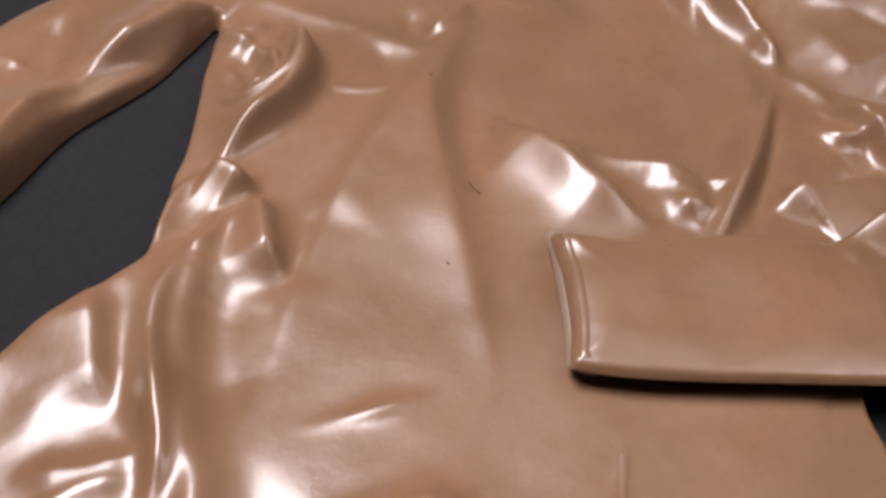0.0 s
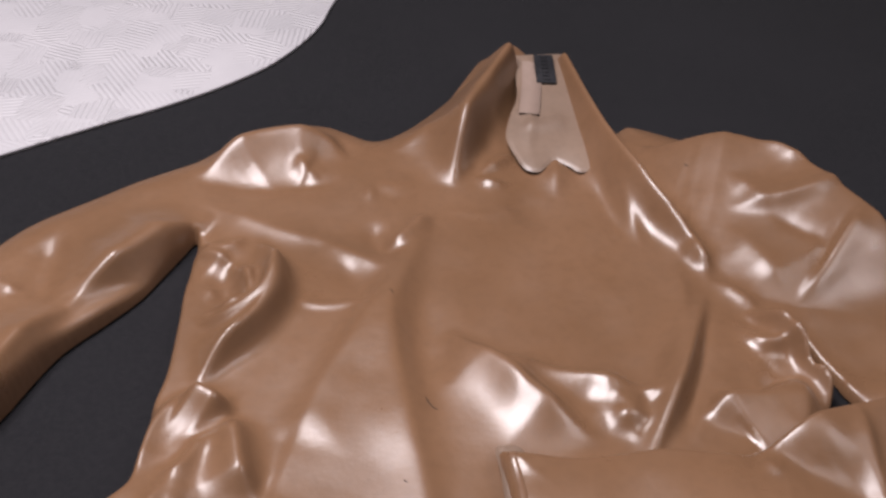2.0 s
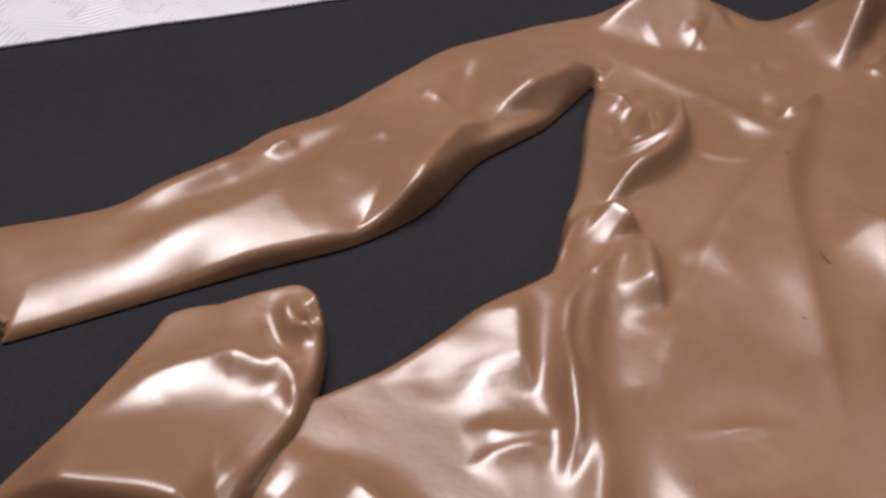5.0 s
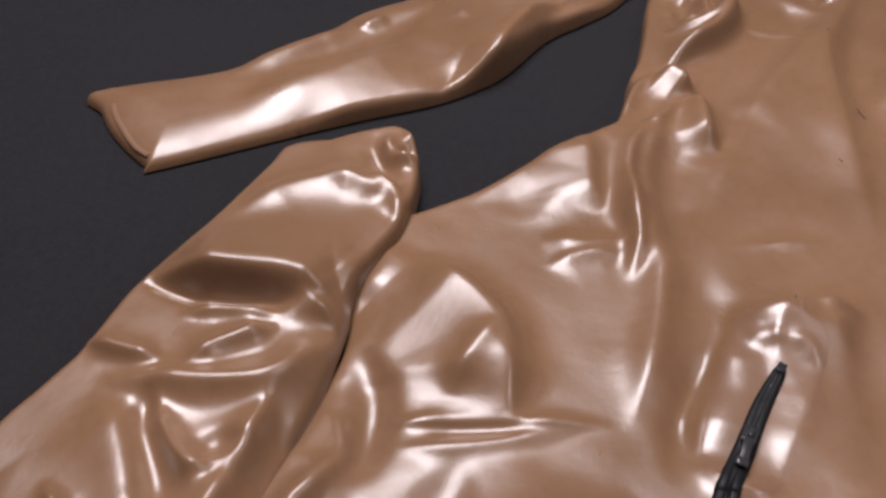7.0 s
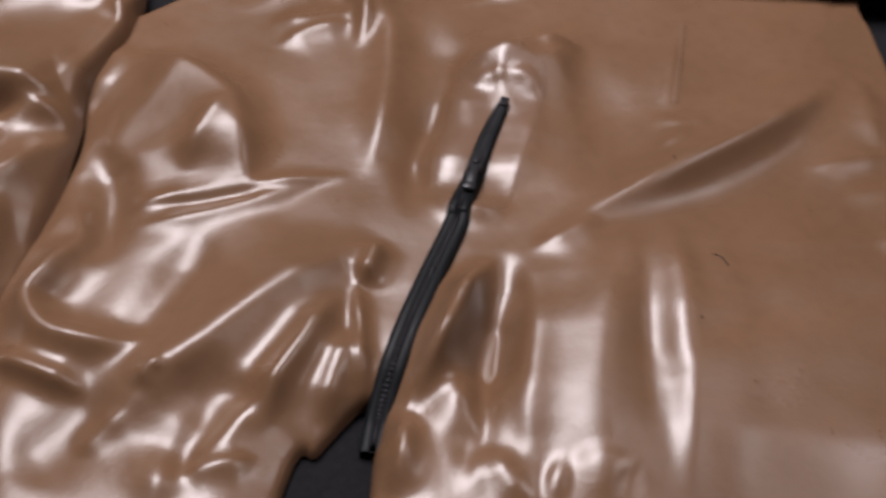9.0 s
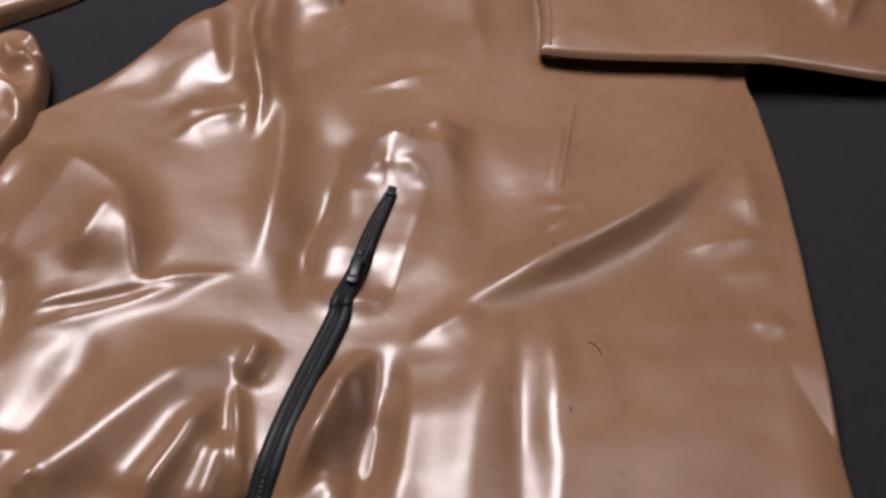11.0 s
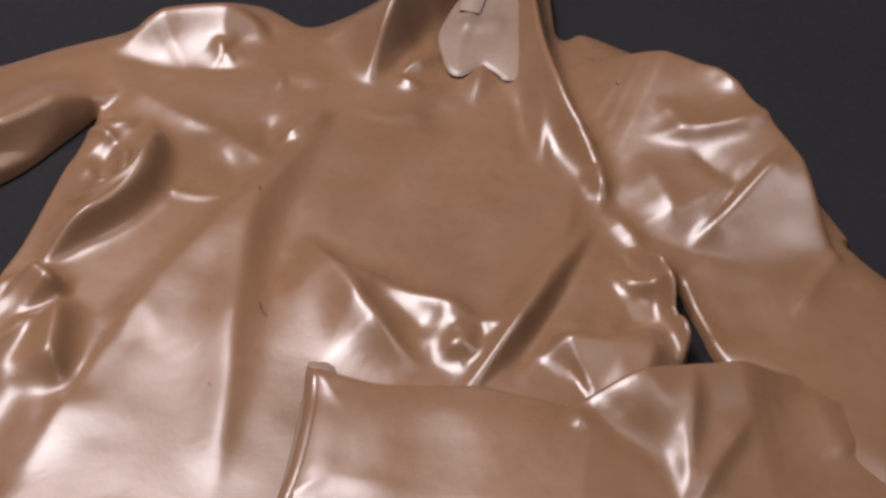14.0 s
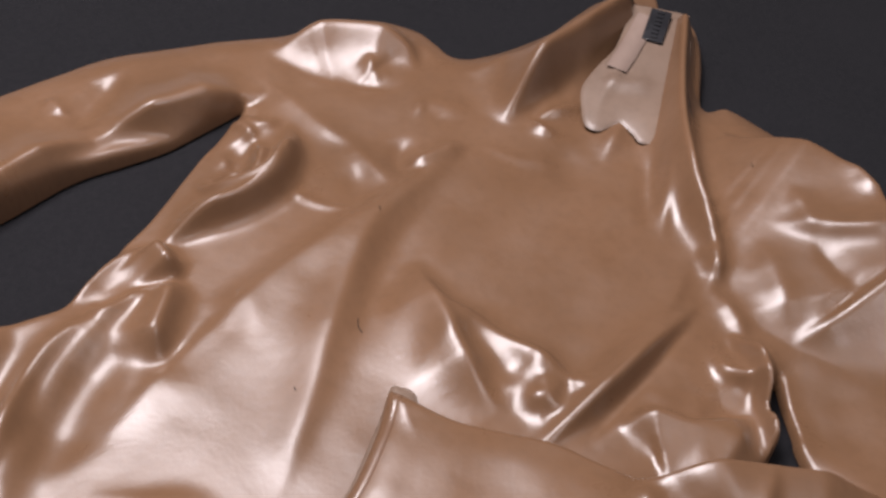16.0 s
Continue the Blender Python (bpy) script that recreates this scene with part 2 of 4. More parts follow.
def block(bm, m, size, bevel=0.0):
    made = bmesh.ops.create_cube(bm, size=1.0, matrix=m @ Matrix.Diagonal((*size, 1)))
    if bevel:
        edges = list({e for v in made["verts"] for e in v.link_edges})
        bmesh.ops.bevel(bm, geom=edges, offset=bevel, segments=2, affect="EDGES", profile=0.6)
    return bm


def slab(outline, low, high, round_off=0.0):
    bm = bmesh.new()
    face = bm.faces.new([bm.verts.new((x, y, low)) for x, y in outline])
    top = bmesh.ops.extrude_face_region(bm, geom=[face])
    for v in top["geom"]:
        if isinstance(v, bmesh.types.BMVert):
            v.co.z = high
    bmesh.ops.recalc_face_normals(bm, faces=bm.faces)
    if round_off:
        rim = [e for e in bm.edges if all(abs(v.co.z - high) < 1e-6 for v in e.verts)]
        bmesh.ops.bevel(bm, geom=rim, offset=round_off, segments=2, affect="EDGES", profile=0.6)
    return bm


# ---- the table and the room ----
def square(x0, y0, x1, y1):
    return [(x0, y0), (x1, y0), (x1, y1), (x0, y1)]


table = part("table_top", slab(square(-1.3, -1.1, 1.0, 0.95), -0.75, -0.002, 0.003), CLOTH, None, "table top covered with matte black woven cloth")
tagged(table, kind="structure", category="table")
for name, at, size, mat in (
    ("floor", (0, 0, -0.80), (5, 5, 0.1), FLOOR),
    ("ceiling", (0, 0, 1.95), (5, 5, 0.1), WALL),
    ("wall_north", (0, 2.5, 0.6), (5, 0.1, 2.8), WALL),
    ("wall_south", (0, -2.5, 0.6), (5, 0.1, 2.8), WALL),
    ("wall_east", (2.5, 0, 0.6), (0.1, 5, 2.8), WALL),
    ("wall_west", (-2.5, 0, 0.6), (0.1, 5, 2.8), WALL),
):
    tagged(part(name, block(bmesh.new(), pose(*at), size), mat), kind="structure", category=name.split("_")[0], label="plain painted " + name.split("_")[0] + " of the room")

sheet_ring = curve_through([(-0.6, 0.143), (-0.525, 0.198), (-0.492, 0.223), (-0.457, 0.247), (-0.421, 0.273), (-0.384, 0.301), (-0.346, 0.33), (-0.25, 0.407), (-0.211, 0.436), (-0.17, 0.472), (-0.136, 0.509), (-0.119, 0.535), (-0.103, 0.568), (-0.091, 0.604), (-0.086, 0.638), (-0.078, 0.7), (-0.09, 0.78), (-0.12, 0.93)], 6)
sheet_ring = [tuple(p) for p in sheet_ring] + [(-1.25, 0.93), (-1.25, -0.27)]
vinyl = part("vinyl_sheet", slab(sheet_ring, -0.0015, 0.002, 0.0012), VINYL, None, "white embossed vinyl sheet with rounded corner on black cloth")
tagged(vinyl, category="sheet")

# ---- the garment ----
suit = tagged(new("latex_catsuit"), "glossy brown latex catsuit, creased, lying flat on black cloth", "garment")
left_side = [
    (0.094, 0.57), (0.069, 0.525), (0.039, 0.463), (0.009, 0.423), (-0.011, 0.404), (-0.027, 0.399), (-0.044, 0.408), (-0.064, 0.417),
    (-0.092, 0.416), (-0.114, 0.407), (-0.134, 0.389), (-0.151, 0.365), (-0.168, 0.349), (-0.201, 0.325), (-0.231, 0.295), (-0.264, 0.262),
    (-0.284, 0.226), (-0.3, 0.195), (-0.321, 0.157), (-0.352, 0.121), (-0.37, 0.087), (-0.398, 0.047), (-0.421, 0.013), (-0.497, -0.043),
    (-0.482, -0.059), (-0.466, -0.075), (-0.444, -0.09), (-0.424, -0.1), (-0.418, -0.101), (-0.339, -0.031), (-0.303, 0.0), (-0.264, 0.031),
    (-0.241, 0.057), (-0.223, 0.086), (-0.205, 0.14), (-0.184, 0.172), (-0.167, 0.198), (-0.157, 0.223), (-0.149, 0.244), (-0.142, 0.262),
    (-0.139, 0.25), (-0.1395, 0.231),
]
hips = [
    (-0.138, 0.199), (-0.135, 0.172), (-0.132, 0.125), (-0.134, 0.1), (-0.132, 0.075), (-0.133, 0.043), (-0.139, 0.03), (-0.155, 0.013), (-0.176, -0.013), (-0.192, -0.038), (-0.211, -0.066),
    (-0.235, -0.091), (-0.242, -0.099),
    (-0.251, -0.142), (-0.25, -0.169), (-0.246, -0.184), (-0.24, -0.216), (-0.245, -0.278), (-0.247, -0.318), (-0.237, -0.386), (-0.227, -0.42),
    (-0.245, -0.5), (-0.245, -0.62), (-0.16, -0.66), (-0.1, -0.6), (-0.086, -0.399), (-0.074, -0.378), (-0.064, -0.361), (-0.057, -0.352),
    (-0.048, -0.351), (-0.047, -0.37), (-0.047, -0.396), (-0.03, -0.62),
]
right_side = [
    (0.12, -0.66), (0.28, -0.62), (0.262, -0.48), (0.247, -0.38), (0.239, -0.3), (0.237, -0.227), (0.236, -0.167), (0.233, -0.106), (0.227, -0.048), (0.226, 0.001),
    (0.284, 0.13), (0.276, 0.16), (0.277, 0.191), (0.285, 0.175), (0.295, 0.156), (0.305, 0.137), (0.36, 0.07), (0.47, 0.06),
    (0.52, 0.12), (0.399, 0.242), (0.39, 0.262), (0.37, 0.297), (0.349, 0.338), (0.333, 0.366), (0.308, 0.395), (0.278, 0.416),
    (0.234, 0.43), (0.192, 0.445), (0.174, 0.435), (0.159, 0.49), (0.141, 0.534), (0.116, 0.531),
]
body = Sheet(left_side + hips + right_side, 0.014, 0.005)
arm_line = [
    (0.076, 0.064), (0.072, 0.06), (0.077, 0.037), (0.08, 0.003), (0.079, -0.019), (0.083, -0.022), (0.104, -0.024), (0.141, -0.023),
    (0.187, -0.02), (0.217, -0.018), (0.261, -0.015), (0.29, -0.014), (0.324, -0.01), (0.42, 0.02), (0.5, 0.05), (0.52, 0.11),
    (0.46, 0.13), (0.381, 0.14), (0.323, 0.124), (0.298, 0.114), (0.253, 0.094), (0.22, 0.073), (0.198, 0.07), (0.164, 0.071),
    (0.113, 0.061),
]
forearm = Sheet(arm_line, 0.008, 0.004, lambda q: 0.025 * np.clip((0.40 - q[:, 0]) / 0.17, 0, 1) + 0.001)
leg_line = [
    (-0.336, -0.091), (-0.342, -0.129), (-0.347, -0.159), (-0.355, -0.183), (-0.365, -0.217), (-0.368, -0.265), (-0.374, -0.29), (-0.383, -0.33),
    (-0.378, -0.39), (-0.372, -0.43), (-0.42, -0.58), (-0.36, -0.65), (-0.25, -0.62), (-0.25, -0.5), (-0.226, -0.406), (-0.233, -0.378),
    (-0.238, -0.35), (-0.242, -0.324), (-0.24, -0.29), (-0.237, -0.249), (-0.241, -0.197), (-0.245, -0.174), (-0.237, -0.124), (-0.236, -0.106),
    (-0.238, -0.08), (-0.246, -0.052), (-0.259, -0.031), (-0.272, -0.027), (-0.285, -0.035), (-0.304, -0.05), (-0.332, -0.071),
]
lower_leg = Sheet(leg_line, 0.018, 0.005, 0.008)
LEFT_SLEEVE = [(-0.62, 0.4), (-0.16, 0.36), (-0.125, 0.25), (-0.14, 0.2), (-0.2, 0.03), (-0.36, -0.14), (-0.62, -0.14)]
RIGHT_SLEEVE = [(0.2, 0.45), (0.215, 0.33), (0.225, 0.25), (0.27, 0.19), (0.285, 0.12), (0.29, 0.02), (0.6, 0.02), (0.6, 0.5)]
COLLAR = [(-0.02, 0.37), (0.03, 0.345), (0.09, 0.335), (0.15, 0.335), (0.2, 0.36), (0.2, 0.6), (-0.02, 0.6)]
THIGH = [(-0.6, -0.27), (-0.12, -0.27), (-0.055, -0.33), (-0.055, -0.8), (-0.6, -0.8)]
STRAIGHT_LEG = [(-0.055, -0.8), (-0.055, -0.33), (0.02, -0.27), (0.12, -0.235), (0.5, -0.22), (0.5, -0.8)]
front_seam = [
    (0.001, -0.082), (0.001, -0.102), (0, -0.121),
]
side_seam = [
    (0.103, -0.058), (0.099, -0.09), (0.096, -0.116), (0.095, -0.135),
]
ZIP = [
    (-0.005, -0.153), (-0.012, -0.179), (-0.018, -0.211), (-0.023, -0.234), (-0.024, -0.244), (-0.033, -0.28), (-0.042, -0.32), (-0.048, -0.353),
    (-0.049, -0.374),
]
NECK = [
    (0.091, 0.495), (0.094, 0.5), (0.135, 0.506), (0.138, 0.5), (0.151, 0.458), (0.153, 0.413), (0.154, 0.38), (0.153, 0.362),
    (0.142, 0.354), (0.133, 0.36), (0.126, 0.364), (0.12, 0.365), (0.109, 0.352), (0.098, 0.354), (0.09, 0.369), (0.083, 0.391),
    (0.087, 0.419), (0.093, 0.445),
]
NECK_STOP = (0.117, 0.475)
left_cuff = [
    (-0.477, -0.061), (-0.467, -0.073), (-0.444, -0.092), (-0.429, -0.099),
]
inner_line = [
    (0.073, 0.072), (0.07, 0.068), (0.073, 0.05), (0.077, 0.011), (0.078, -0.014), (0.078, -0.017), (0.093, -0.02), (0.096, 0.015),
    (0.088, 0.067),
]
patch_line = [
    (-0.033, -0.121), (-0.012, -0.108), (0.018, -0.121), (0.018, -0.155), (0.011, -0.188), (0.003, -0.227), (-0.019, -0.235), (-0.038, -0.222),
    (-0.04, -0.193), (-0.036, -0.155),
]
body.fold([(0.138, 0.093), (0.152, 0.105), (0.167, 0.102)], 0.00504, 0.012, 0.014, 1.3, 0.37)
body.fold([(0.166, 0.134), (0.167, 0.116)], 0.00336, 0.007, 0.006, 1.3, 0.37)
body.fold([(0.135, 0.495), (0.159, 0.389), (0.183, 0.325), (0.204, 0.292), (0.221, 0.261), (0.221, 0.227)], 0.034, 0.012, 0.014, 1.4, -0.4)
body.fold([(0.149, 0.389), (0.169, 0.322), (0.183, 0.266)], 0.00504, 0.009, 0.009, 1.3, 0.37)
body.fold([(0.156, 0.366), (0.161, 0.307), (0.171, 0.268)], -0.00336, 0.008, 0.008, 2, 0.37)
body.fold([(0.207, 0.271), (0.217, 0.26), (0.227, 0.247)], 0.00504, 0.009, 0.008, 1.3, 0.37)
body.fold([(0.219, 0.225), (0.202, 0.172), (0.187, 0.131), (0.168, 0.089), (0.155, 0.059)], 0.01725, 0.006, 0.017, 1.6, 0.42)
body.fold([(0.222, 0.212), (0.21, 0.168), (0.195, 0.122), (0.178, 0.086)], -0.0042, 0.012, 0.006, 2, 0.37)
body.fold([(0.202, 0.271), (0.203, 0.222), (0.191, 0.171), (0.17, 0.12)], 0.00336, 0.008, 0.01, 1.3, 0.37)
body.fold([(0.087, 0.483), (0.067, 0.426), (0.05, 0.377), (0.041, 0.329)], 0.046, 0.011, 0.032, 1.5, -0.35)
body.fold([(0.071, 0.441), (0.062, 0.388), (0.053, 0.355)], -0.00672, 0.008, 0.008, 2, 0.37)
body.fold([(0.075, 0.313), (0.1, 0.312), (0.107, 0.282)], -0.00336, 0.014, 0.014, 2, 0.37)
body.fold([(0.094, 0.382), (0.076, 0.362), (0.06, 0.343)], 0.00672, 0.006, 0.008, 1.2, 0.42)
body.fold([(0.057, 0.345), (0.071, 0.337), (0.086, 0.336)], 0.00504, 0.005, 0.007, 1.3, 0.42)
body.fold([(0.122, 0.39), (0.122, 0.354), (0.121, 0.324)], 0.00756, 0.012, 0.012, 1.6, 0.4)
body.fold([(-0.151, 0.323), (-0.127, 0.354), (-0.094, 0.371), (-0.064, 0.375), (-0.04, 0.363)], 0.01955, 0.016, 0.026, 1.3, 0.32)
body.fold([(-0.155, 0.318), (-0.108, 0.317), (-0.056, 0.325), (-0.043, 0.345)], -0.00504, 0.022, 0.012, 1.5, 0.37)
body.fold([(-0.083, 0.352), (-0.07, 0.338), (-0.06, 0.328)], 0.0042, 0.009, 0.009, 1.3, 0.37)
body.fold([(-0.052, 0.388), (-0.038, 0.359)], -0.00252, 0.006, 0.006, 2, 0.37)
body.fold([(-0.027, 0.317), (-0.015, 0.318)], 0.00252, 0.009, 0.009, 2, 0.37)
body.fold([(-0.005, 0.372), (0.021, 0.392), (0.04, 0.369)], 0.00336, 0.014, 0.014, 1.3, 0.37)
body.fold([(-0.033, -0.12), (-0.012, -0.109), (0.015, -0.116), (0.037, -0.095)], 0.00672, 0.01, 0.026, 1.5, 0.37)
body.fold([(0.006, -0.095), (0.023, -0.092), (0.042, -0.092)], 0.00252, 0.006, 0.009, 1.5, 0.37)
body.fold([(-0.032, -0.122), (-0.036, -0.16), (-0.041, -0.194), (-0.04, -0.221)], 0.00756, 0.026, 0.009, 1.3, 0.27)
body.fold([(-0.036, -0.129), (-0.043, -0.165), (-0.049, -0.202), (-0.049, -0.24)], -0.00756, 0.014, 0.01, 2, 0.37)
body.fold([(-0.04, -0.217), (-0.026, -0.23), (-0.008, -0.231), (0.002, -0.221)], 0.00504, 0.01, 0.008, 1.5, 0.37)
body.fold([(0.002, -0.221), (0.01, -0.181), (0.016, -0.138)], 0.0042, 0.016, 0.012, 1.3, 0.37)
body.fold([(-0.009, -0.132), (0.007, -0.132), (0.017, -0.147)], 0.00336, 0.006, 0.006, 1.5, 0.37)
body.fold([(-0.024, -0.124), (-0.018, -0.132), (-0.003, -0.129)], 0.00252, 0.005, 0.005, 2, 0.37)
body.fold([(0.034, -0.1), (0.055, -0.152), (0.054, -0.193), (0.039, -0.225)], -0.00336, 0.022, 0.018, 2, 0.37)
body.fold([(0.029, -0.244), (0.05, -0.222), (0.079, -0.202), (0.112, -0.179), (0.151, -0.146), (0.185, -0.105), (0.208, -0.08)], 0.00672, 0.045, 0.013, 1.6, 0.4)
body.fold([(0.044, -0.247), (0.063, -0.234), (0.098, -0.217), (0.14, -0.187), (0.19, -0.125)], -0.00168, 0.012, 0.024, 2, 0.4)
body.fold([(0.206, -0.094), (0.209, -0.13), (0.212, -0.16)], 0.00504, 0.016, 0.016, 1.3, 0.37)
body.fold([(0.165, -0.176), (0.193, -0.168), (0.219, -0.156)], 0.00336, 0.006, 0.008, 1.5, 0.37)
body.fold([(0.182, -0.196), (0.203, -0.188), (0.226, -0.183)], 0.00168, 0.006, 0.01, 1.5, 0.37)
body.fold([(0.121, -0.24), (0.147, -0.233), (0.182, -0.227), (0.222, -0.216)], 0.0021, 0.01, 0.014, 1.5, 0.37)
body.fold([(0.196, -0.229), (0.223, -0.224)], 0.00252, 0.006, 0.006, 2, 0.37)
body.fold([(0.091, -0.07), (0.095, -0.104), (0.092, -0.149)], 0.0021, 0.009, 0.009, 1.5, 0.37)
body.fold([(0.079, -0.146), (0.1, -0.153), (0.116, -0.141)], 0.00294, 0.006, 0.007, 1.5, 0.37)
body.fold([(0.08, -0.177), (0.097, -0.164), (0.101, -0.153)], 0.00252, 0.005, 0.005, 1.5, 0.37)
body.fold([(0.105, -0.045), (0.092, -0.109), (0.087, -0.154)], 0.00126, 0.004, 0.004, 1, 0.37)
body.fold([(-0.003, -0.263), (-0.007, -0.286), (-0.011, -0.317), (-0.005, -0.358), (0, -0.396)], 0.00756, 0.009, 0.016, 1.3, 0.37)
body.fold([(0.064, -0.23), (0.067, -0.264), (0.067, -0.296), (0.068, -0.314), (0.07, -0.351), (0.071, -0.391)], 0.00504, 0.012, 0.026, 1.6, 0.37)
body.fold([(0.075, -0.236), (0.079, -0.27), (0.079, -0.313), (0.081, -0.35), (0.081, -0.39)], -0.0042, 0.012, 0.014, 2, 0.37)
body.fold([(0.087, -0.224), (0.093, -0.262), (0.093, -0.312), (0.093, -0.349), (0.093, -0.389)], 0.0042, 0.014, 0.02, 1.3, 0.37)
body.fold([(0.109, -0.233), (0.115, -0.273), (0.112, -0.31), (0.112, -0.348), (0.111, -0.387)], 0.00252, 0.014, 0.014, 2, 0.37)
body.fold([(0.015, -0.257), (0.04, -0.24), (0.055, -0.229)], 0.0042, 0.008, 0.01, 1.3, 0.37)
body.fold([(0.089, -0.325), (0.12, -0.309), (0.157, -0.295), (0.2, -0.266)], 0.0021, 0.012, 0.02, 2, 0.37)
body.fold([(0.002, -0.37), (0.016, -0.388), (0.028, -0.395)], 0.0042, 0.01, 0.012, 1.3, 0.37)
body.fold([(-0, -0.334), (-0.003, -0.364), (-0.007, -0.387)], -0.00588, 0.007, 0.008, 2, 0.37)
body.fold([(-0.003, -0.262), (-0.012, -0.289), (-0.023, -0.324), (-0.033, -0.347)], 0.01265, 0.009, 0.012, 1.3, 0.37)
body.fold([(0.001, -0.28), (-0.001, -0.321), (-0.002, -0.353)], -0.0084, 0.009, 0.014, 2, 0.37)
body.fold([(-0.038, -0.35), (-0.035, -0.373), (-0.037, -0.398)], 0.00672, 0.007, 0.009, 1.3, 0.37)
body.fold([(0.05, -0.365), (0.055, -0.384), (0.064, -0.389)], 0.00252, 0.012, 0.012, 2, 0.37)
body.fold([(0.028, -0.384), (0.04, -0.386)], 0.00252, 0.009, 0.009, 2, 0.37)
body.fold([(0.015, -0.264), (0.019, -0.306), (0.019, -0.351), (0.023, -0.379)], 0.00588, 0.018, 0.01, 1.5, 0.35)
body.fold([(0.052, -0.26), (0.055, -0.302), (0.052, -0.353), (0.06, -0.386)], 0.00252, 0.012, 0.02, 2, 0.35)
body.fold([(0.07, -0.243), (0.071, -0.301), (0.068, -0.363), (0.067, -0.402)], -0.0042, 0.009, 0.013, 2, 0.42)
body.fold([(0.088, -0.221), (0.088, -0.271), (0.089, -0.325)], 0.00336, 0.016, 0.016, 1.3, 0.35)
body.fold([(-0.018, -0.31), (-0.029, -0.337), (-0.039, -0.362)], 0.00504, 0.006, 0.009, 1.5, 0.42)
body.fold([(0.193, 0.4), (0.232, 0.385), (0.273, 0.372), (0.305, 0.348), (0.332, 0.31), (0.356, 0.267), (0.378, 0.227)], 0.036, 0.007, 0.078, 1, 0.24)
body.fold([(0.276, 0.382), (0.293, 0.36), (0.301, 0.35), (0.325, 0.346)], 0.00504, 0.008, 0.008, 1.5, 0.37)
body.fold([(0.244, 0.305), (0.271, 0.305), (0.309, 0.312), (0.34, 0.332)], 0.00756, 0.014, 0.008, 1.5, 0.37)
body.fold([(0.25, 0.337), (0.265, 0.313), (0.273, 0.298)], 0.00504, 0.014, 0.008, 1.5, 0.37)
body.fold([(0.273, 0.298), (0.295, 0.275), (0.31, 0.26)], -0.00336, 0.008, 0.006, 1.5, 0.37)
body.fold([(0.28, 0.216), (0.299, 0.24), (0.317, 0.264), (0.338, 0.294)], 0.00504, 0.005, 0.014, 1.5, 0.24)
body.fold([(0.286, 0.223), (0.306, 0.256), (0.332, 0.292)], -0.0042, 0.006, 0.005, 1.5, 0.37)
body.fold([(0.345, 0.173), (0.362, 0.206), (0.382, 0.242)], 0.00336, 0.005, 0.008, 1.2, 0.24)
body.fold([(0.241, 0.29), (0.258, 0.261), (0.275, 0.228)], 0.0042, 0.014, 0.014, 1.3, 0.37)
body.fold([(0.282, 0.21), (0.311, 0.167), (0.343, 0.137)], -0.00504, 0.026, 0.016, 2, 0.37)
body.fold([(0.241, 0.206), (0.263, 0.187), (0.277, 0.157), (0.288, 0.133), (0.296, 0.111)], 0.022, 0.014, 0.007, 1.3, 0.24)
body.fold([(0.275, 0.181), (0.282, 0.147), (0.287, 0.12)], -0.00672, 0.006, 0.005, 2, 0.37)
body.fold([(0.231, 0.193), (0.246, 0.178), (0.272, 0.17)], 0.00672, 0.01, 0.009, 1.5, 0.37)
body.fold([(0.199, 0.106), (0.21, 0.118), (0.224, 0.123), (0.237, 0.124), (0.253, 0.135), (0.271, 0.151)], 0.0115, 0.006, 0.028, 1, 0.24)
body.fold([(0.206, 0.137), (0.229, 0.143), (0.252, 0.147)], 0.00252, 0.007, 0.007, 2, 0.37)
body.fold([(0.236, 0.145), (0.252, 0.144), (0.265, 0.156)], -0.00336, 0.014, 0.012, 2, 0.37)
body.fold([(0.223, 0.239), (0.239, 0.225), (0.255, 0.204)], 0.00504, 0.009, 0.009, 1.3, 0.37)
body.fold([(-0.02, 0.321), (-0.005, 0.329), (0.014, 0.32)], 0.00252, 0.012, 0.012, 2, 0.37)
body.fold([(0.036, 0.3), (0.07, 0.299), (0.099, 0.312)], 0.00126, 0.006, 0.006, 1, 0.37)
forearm.fold([(0.355, 0.117), (0.365, 0.094), (0.375, 0.079)], 0.0032, 0.016, 0.016, 1.3, 0.2)
lower_leg.fold([(-0.297, -0.104), (-0.279, -0.093), (-0.246, -0.1)], 0.00504, 0.02, 0.014, 1.3, 0.37)
lower_leg.fold([(-0.266, -0.039), (-0.267, -0.053), (-0.254, -0.062), (-0.242, -0.063)], 0.00588, 0.006, 0.007, 1.3, 0.27)
lower_leg.fold([(-0.26, -0.047), (-0.247, -0.049)], -0.00588, 0.008, 0.007, 2, 0.37)
lower_leg.fold([(-0.282, -0.038), (-0.269, -0.065), (-0.246, -0.088)], -0.00336, 0.009, 0.009, 2, 0.37)
lower_leg.fold([(-0.264, -0.032), (-0.244, -0.045)], 0.0042, 0.006, 0.007, 1.3, 0.37)
body.fold([(0.145, 0.097), (0.147, 0.105), (0.153, 0.11), (0.161, 0.108)], 0.00252, 0.006, 0.008, 1.3, 0.37)
body.fold([(0.223, 0.209), (0.214, 0.173), (0.206, 0.142), (0.198, 0.117), (0.187, 0.088)], 0.00588, 0.022, 0.005, 1.5, 0.32)
body.fold([(0.245, 0.187), (0.264, 0.179), (0.274, 0.162), (0.282, 0.139), (0.291, 0.114)], 0.0042, 0.004, 0.004, 1.3, 0.27)
body.fold([(0.237, 0.18), (0.248, 0.172), (0.263, 0.176), (0.272, 0.172)], 0.0042, 0.005, 0.005, 1.3, 0.32)
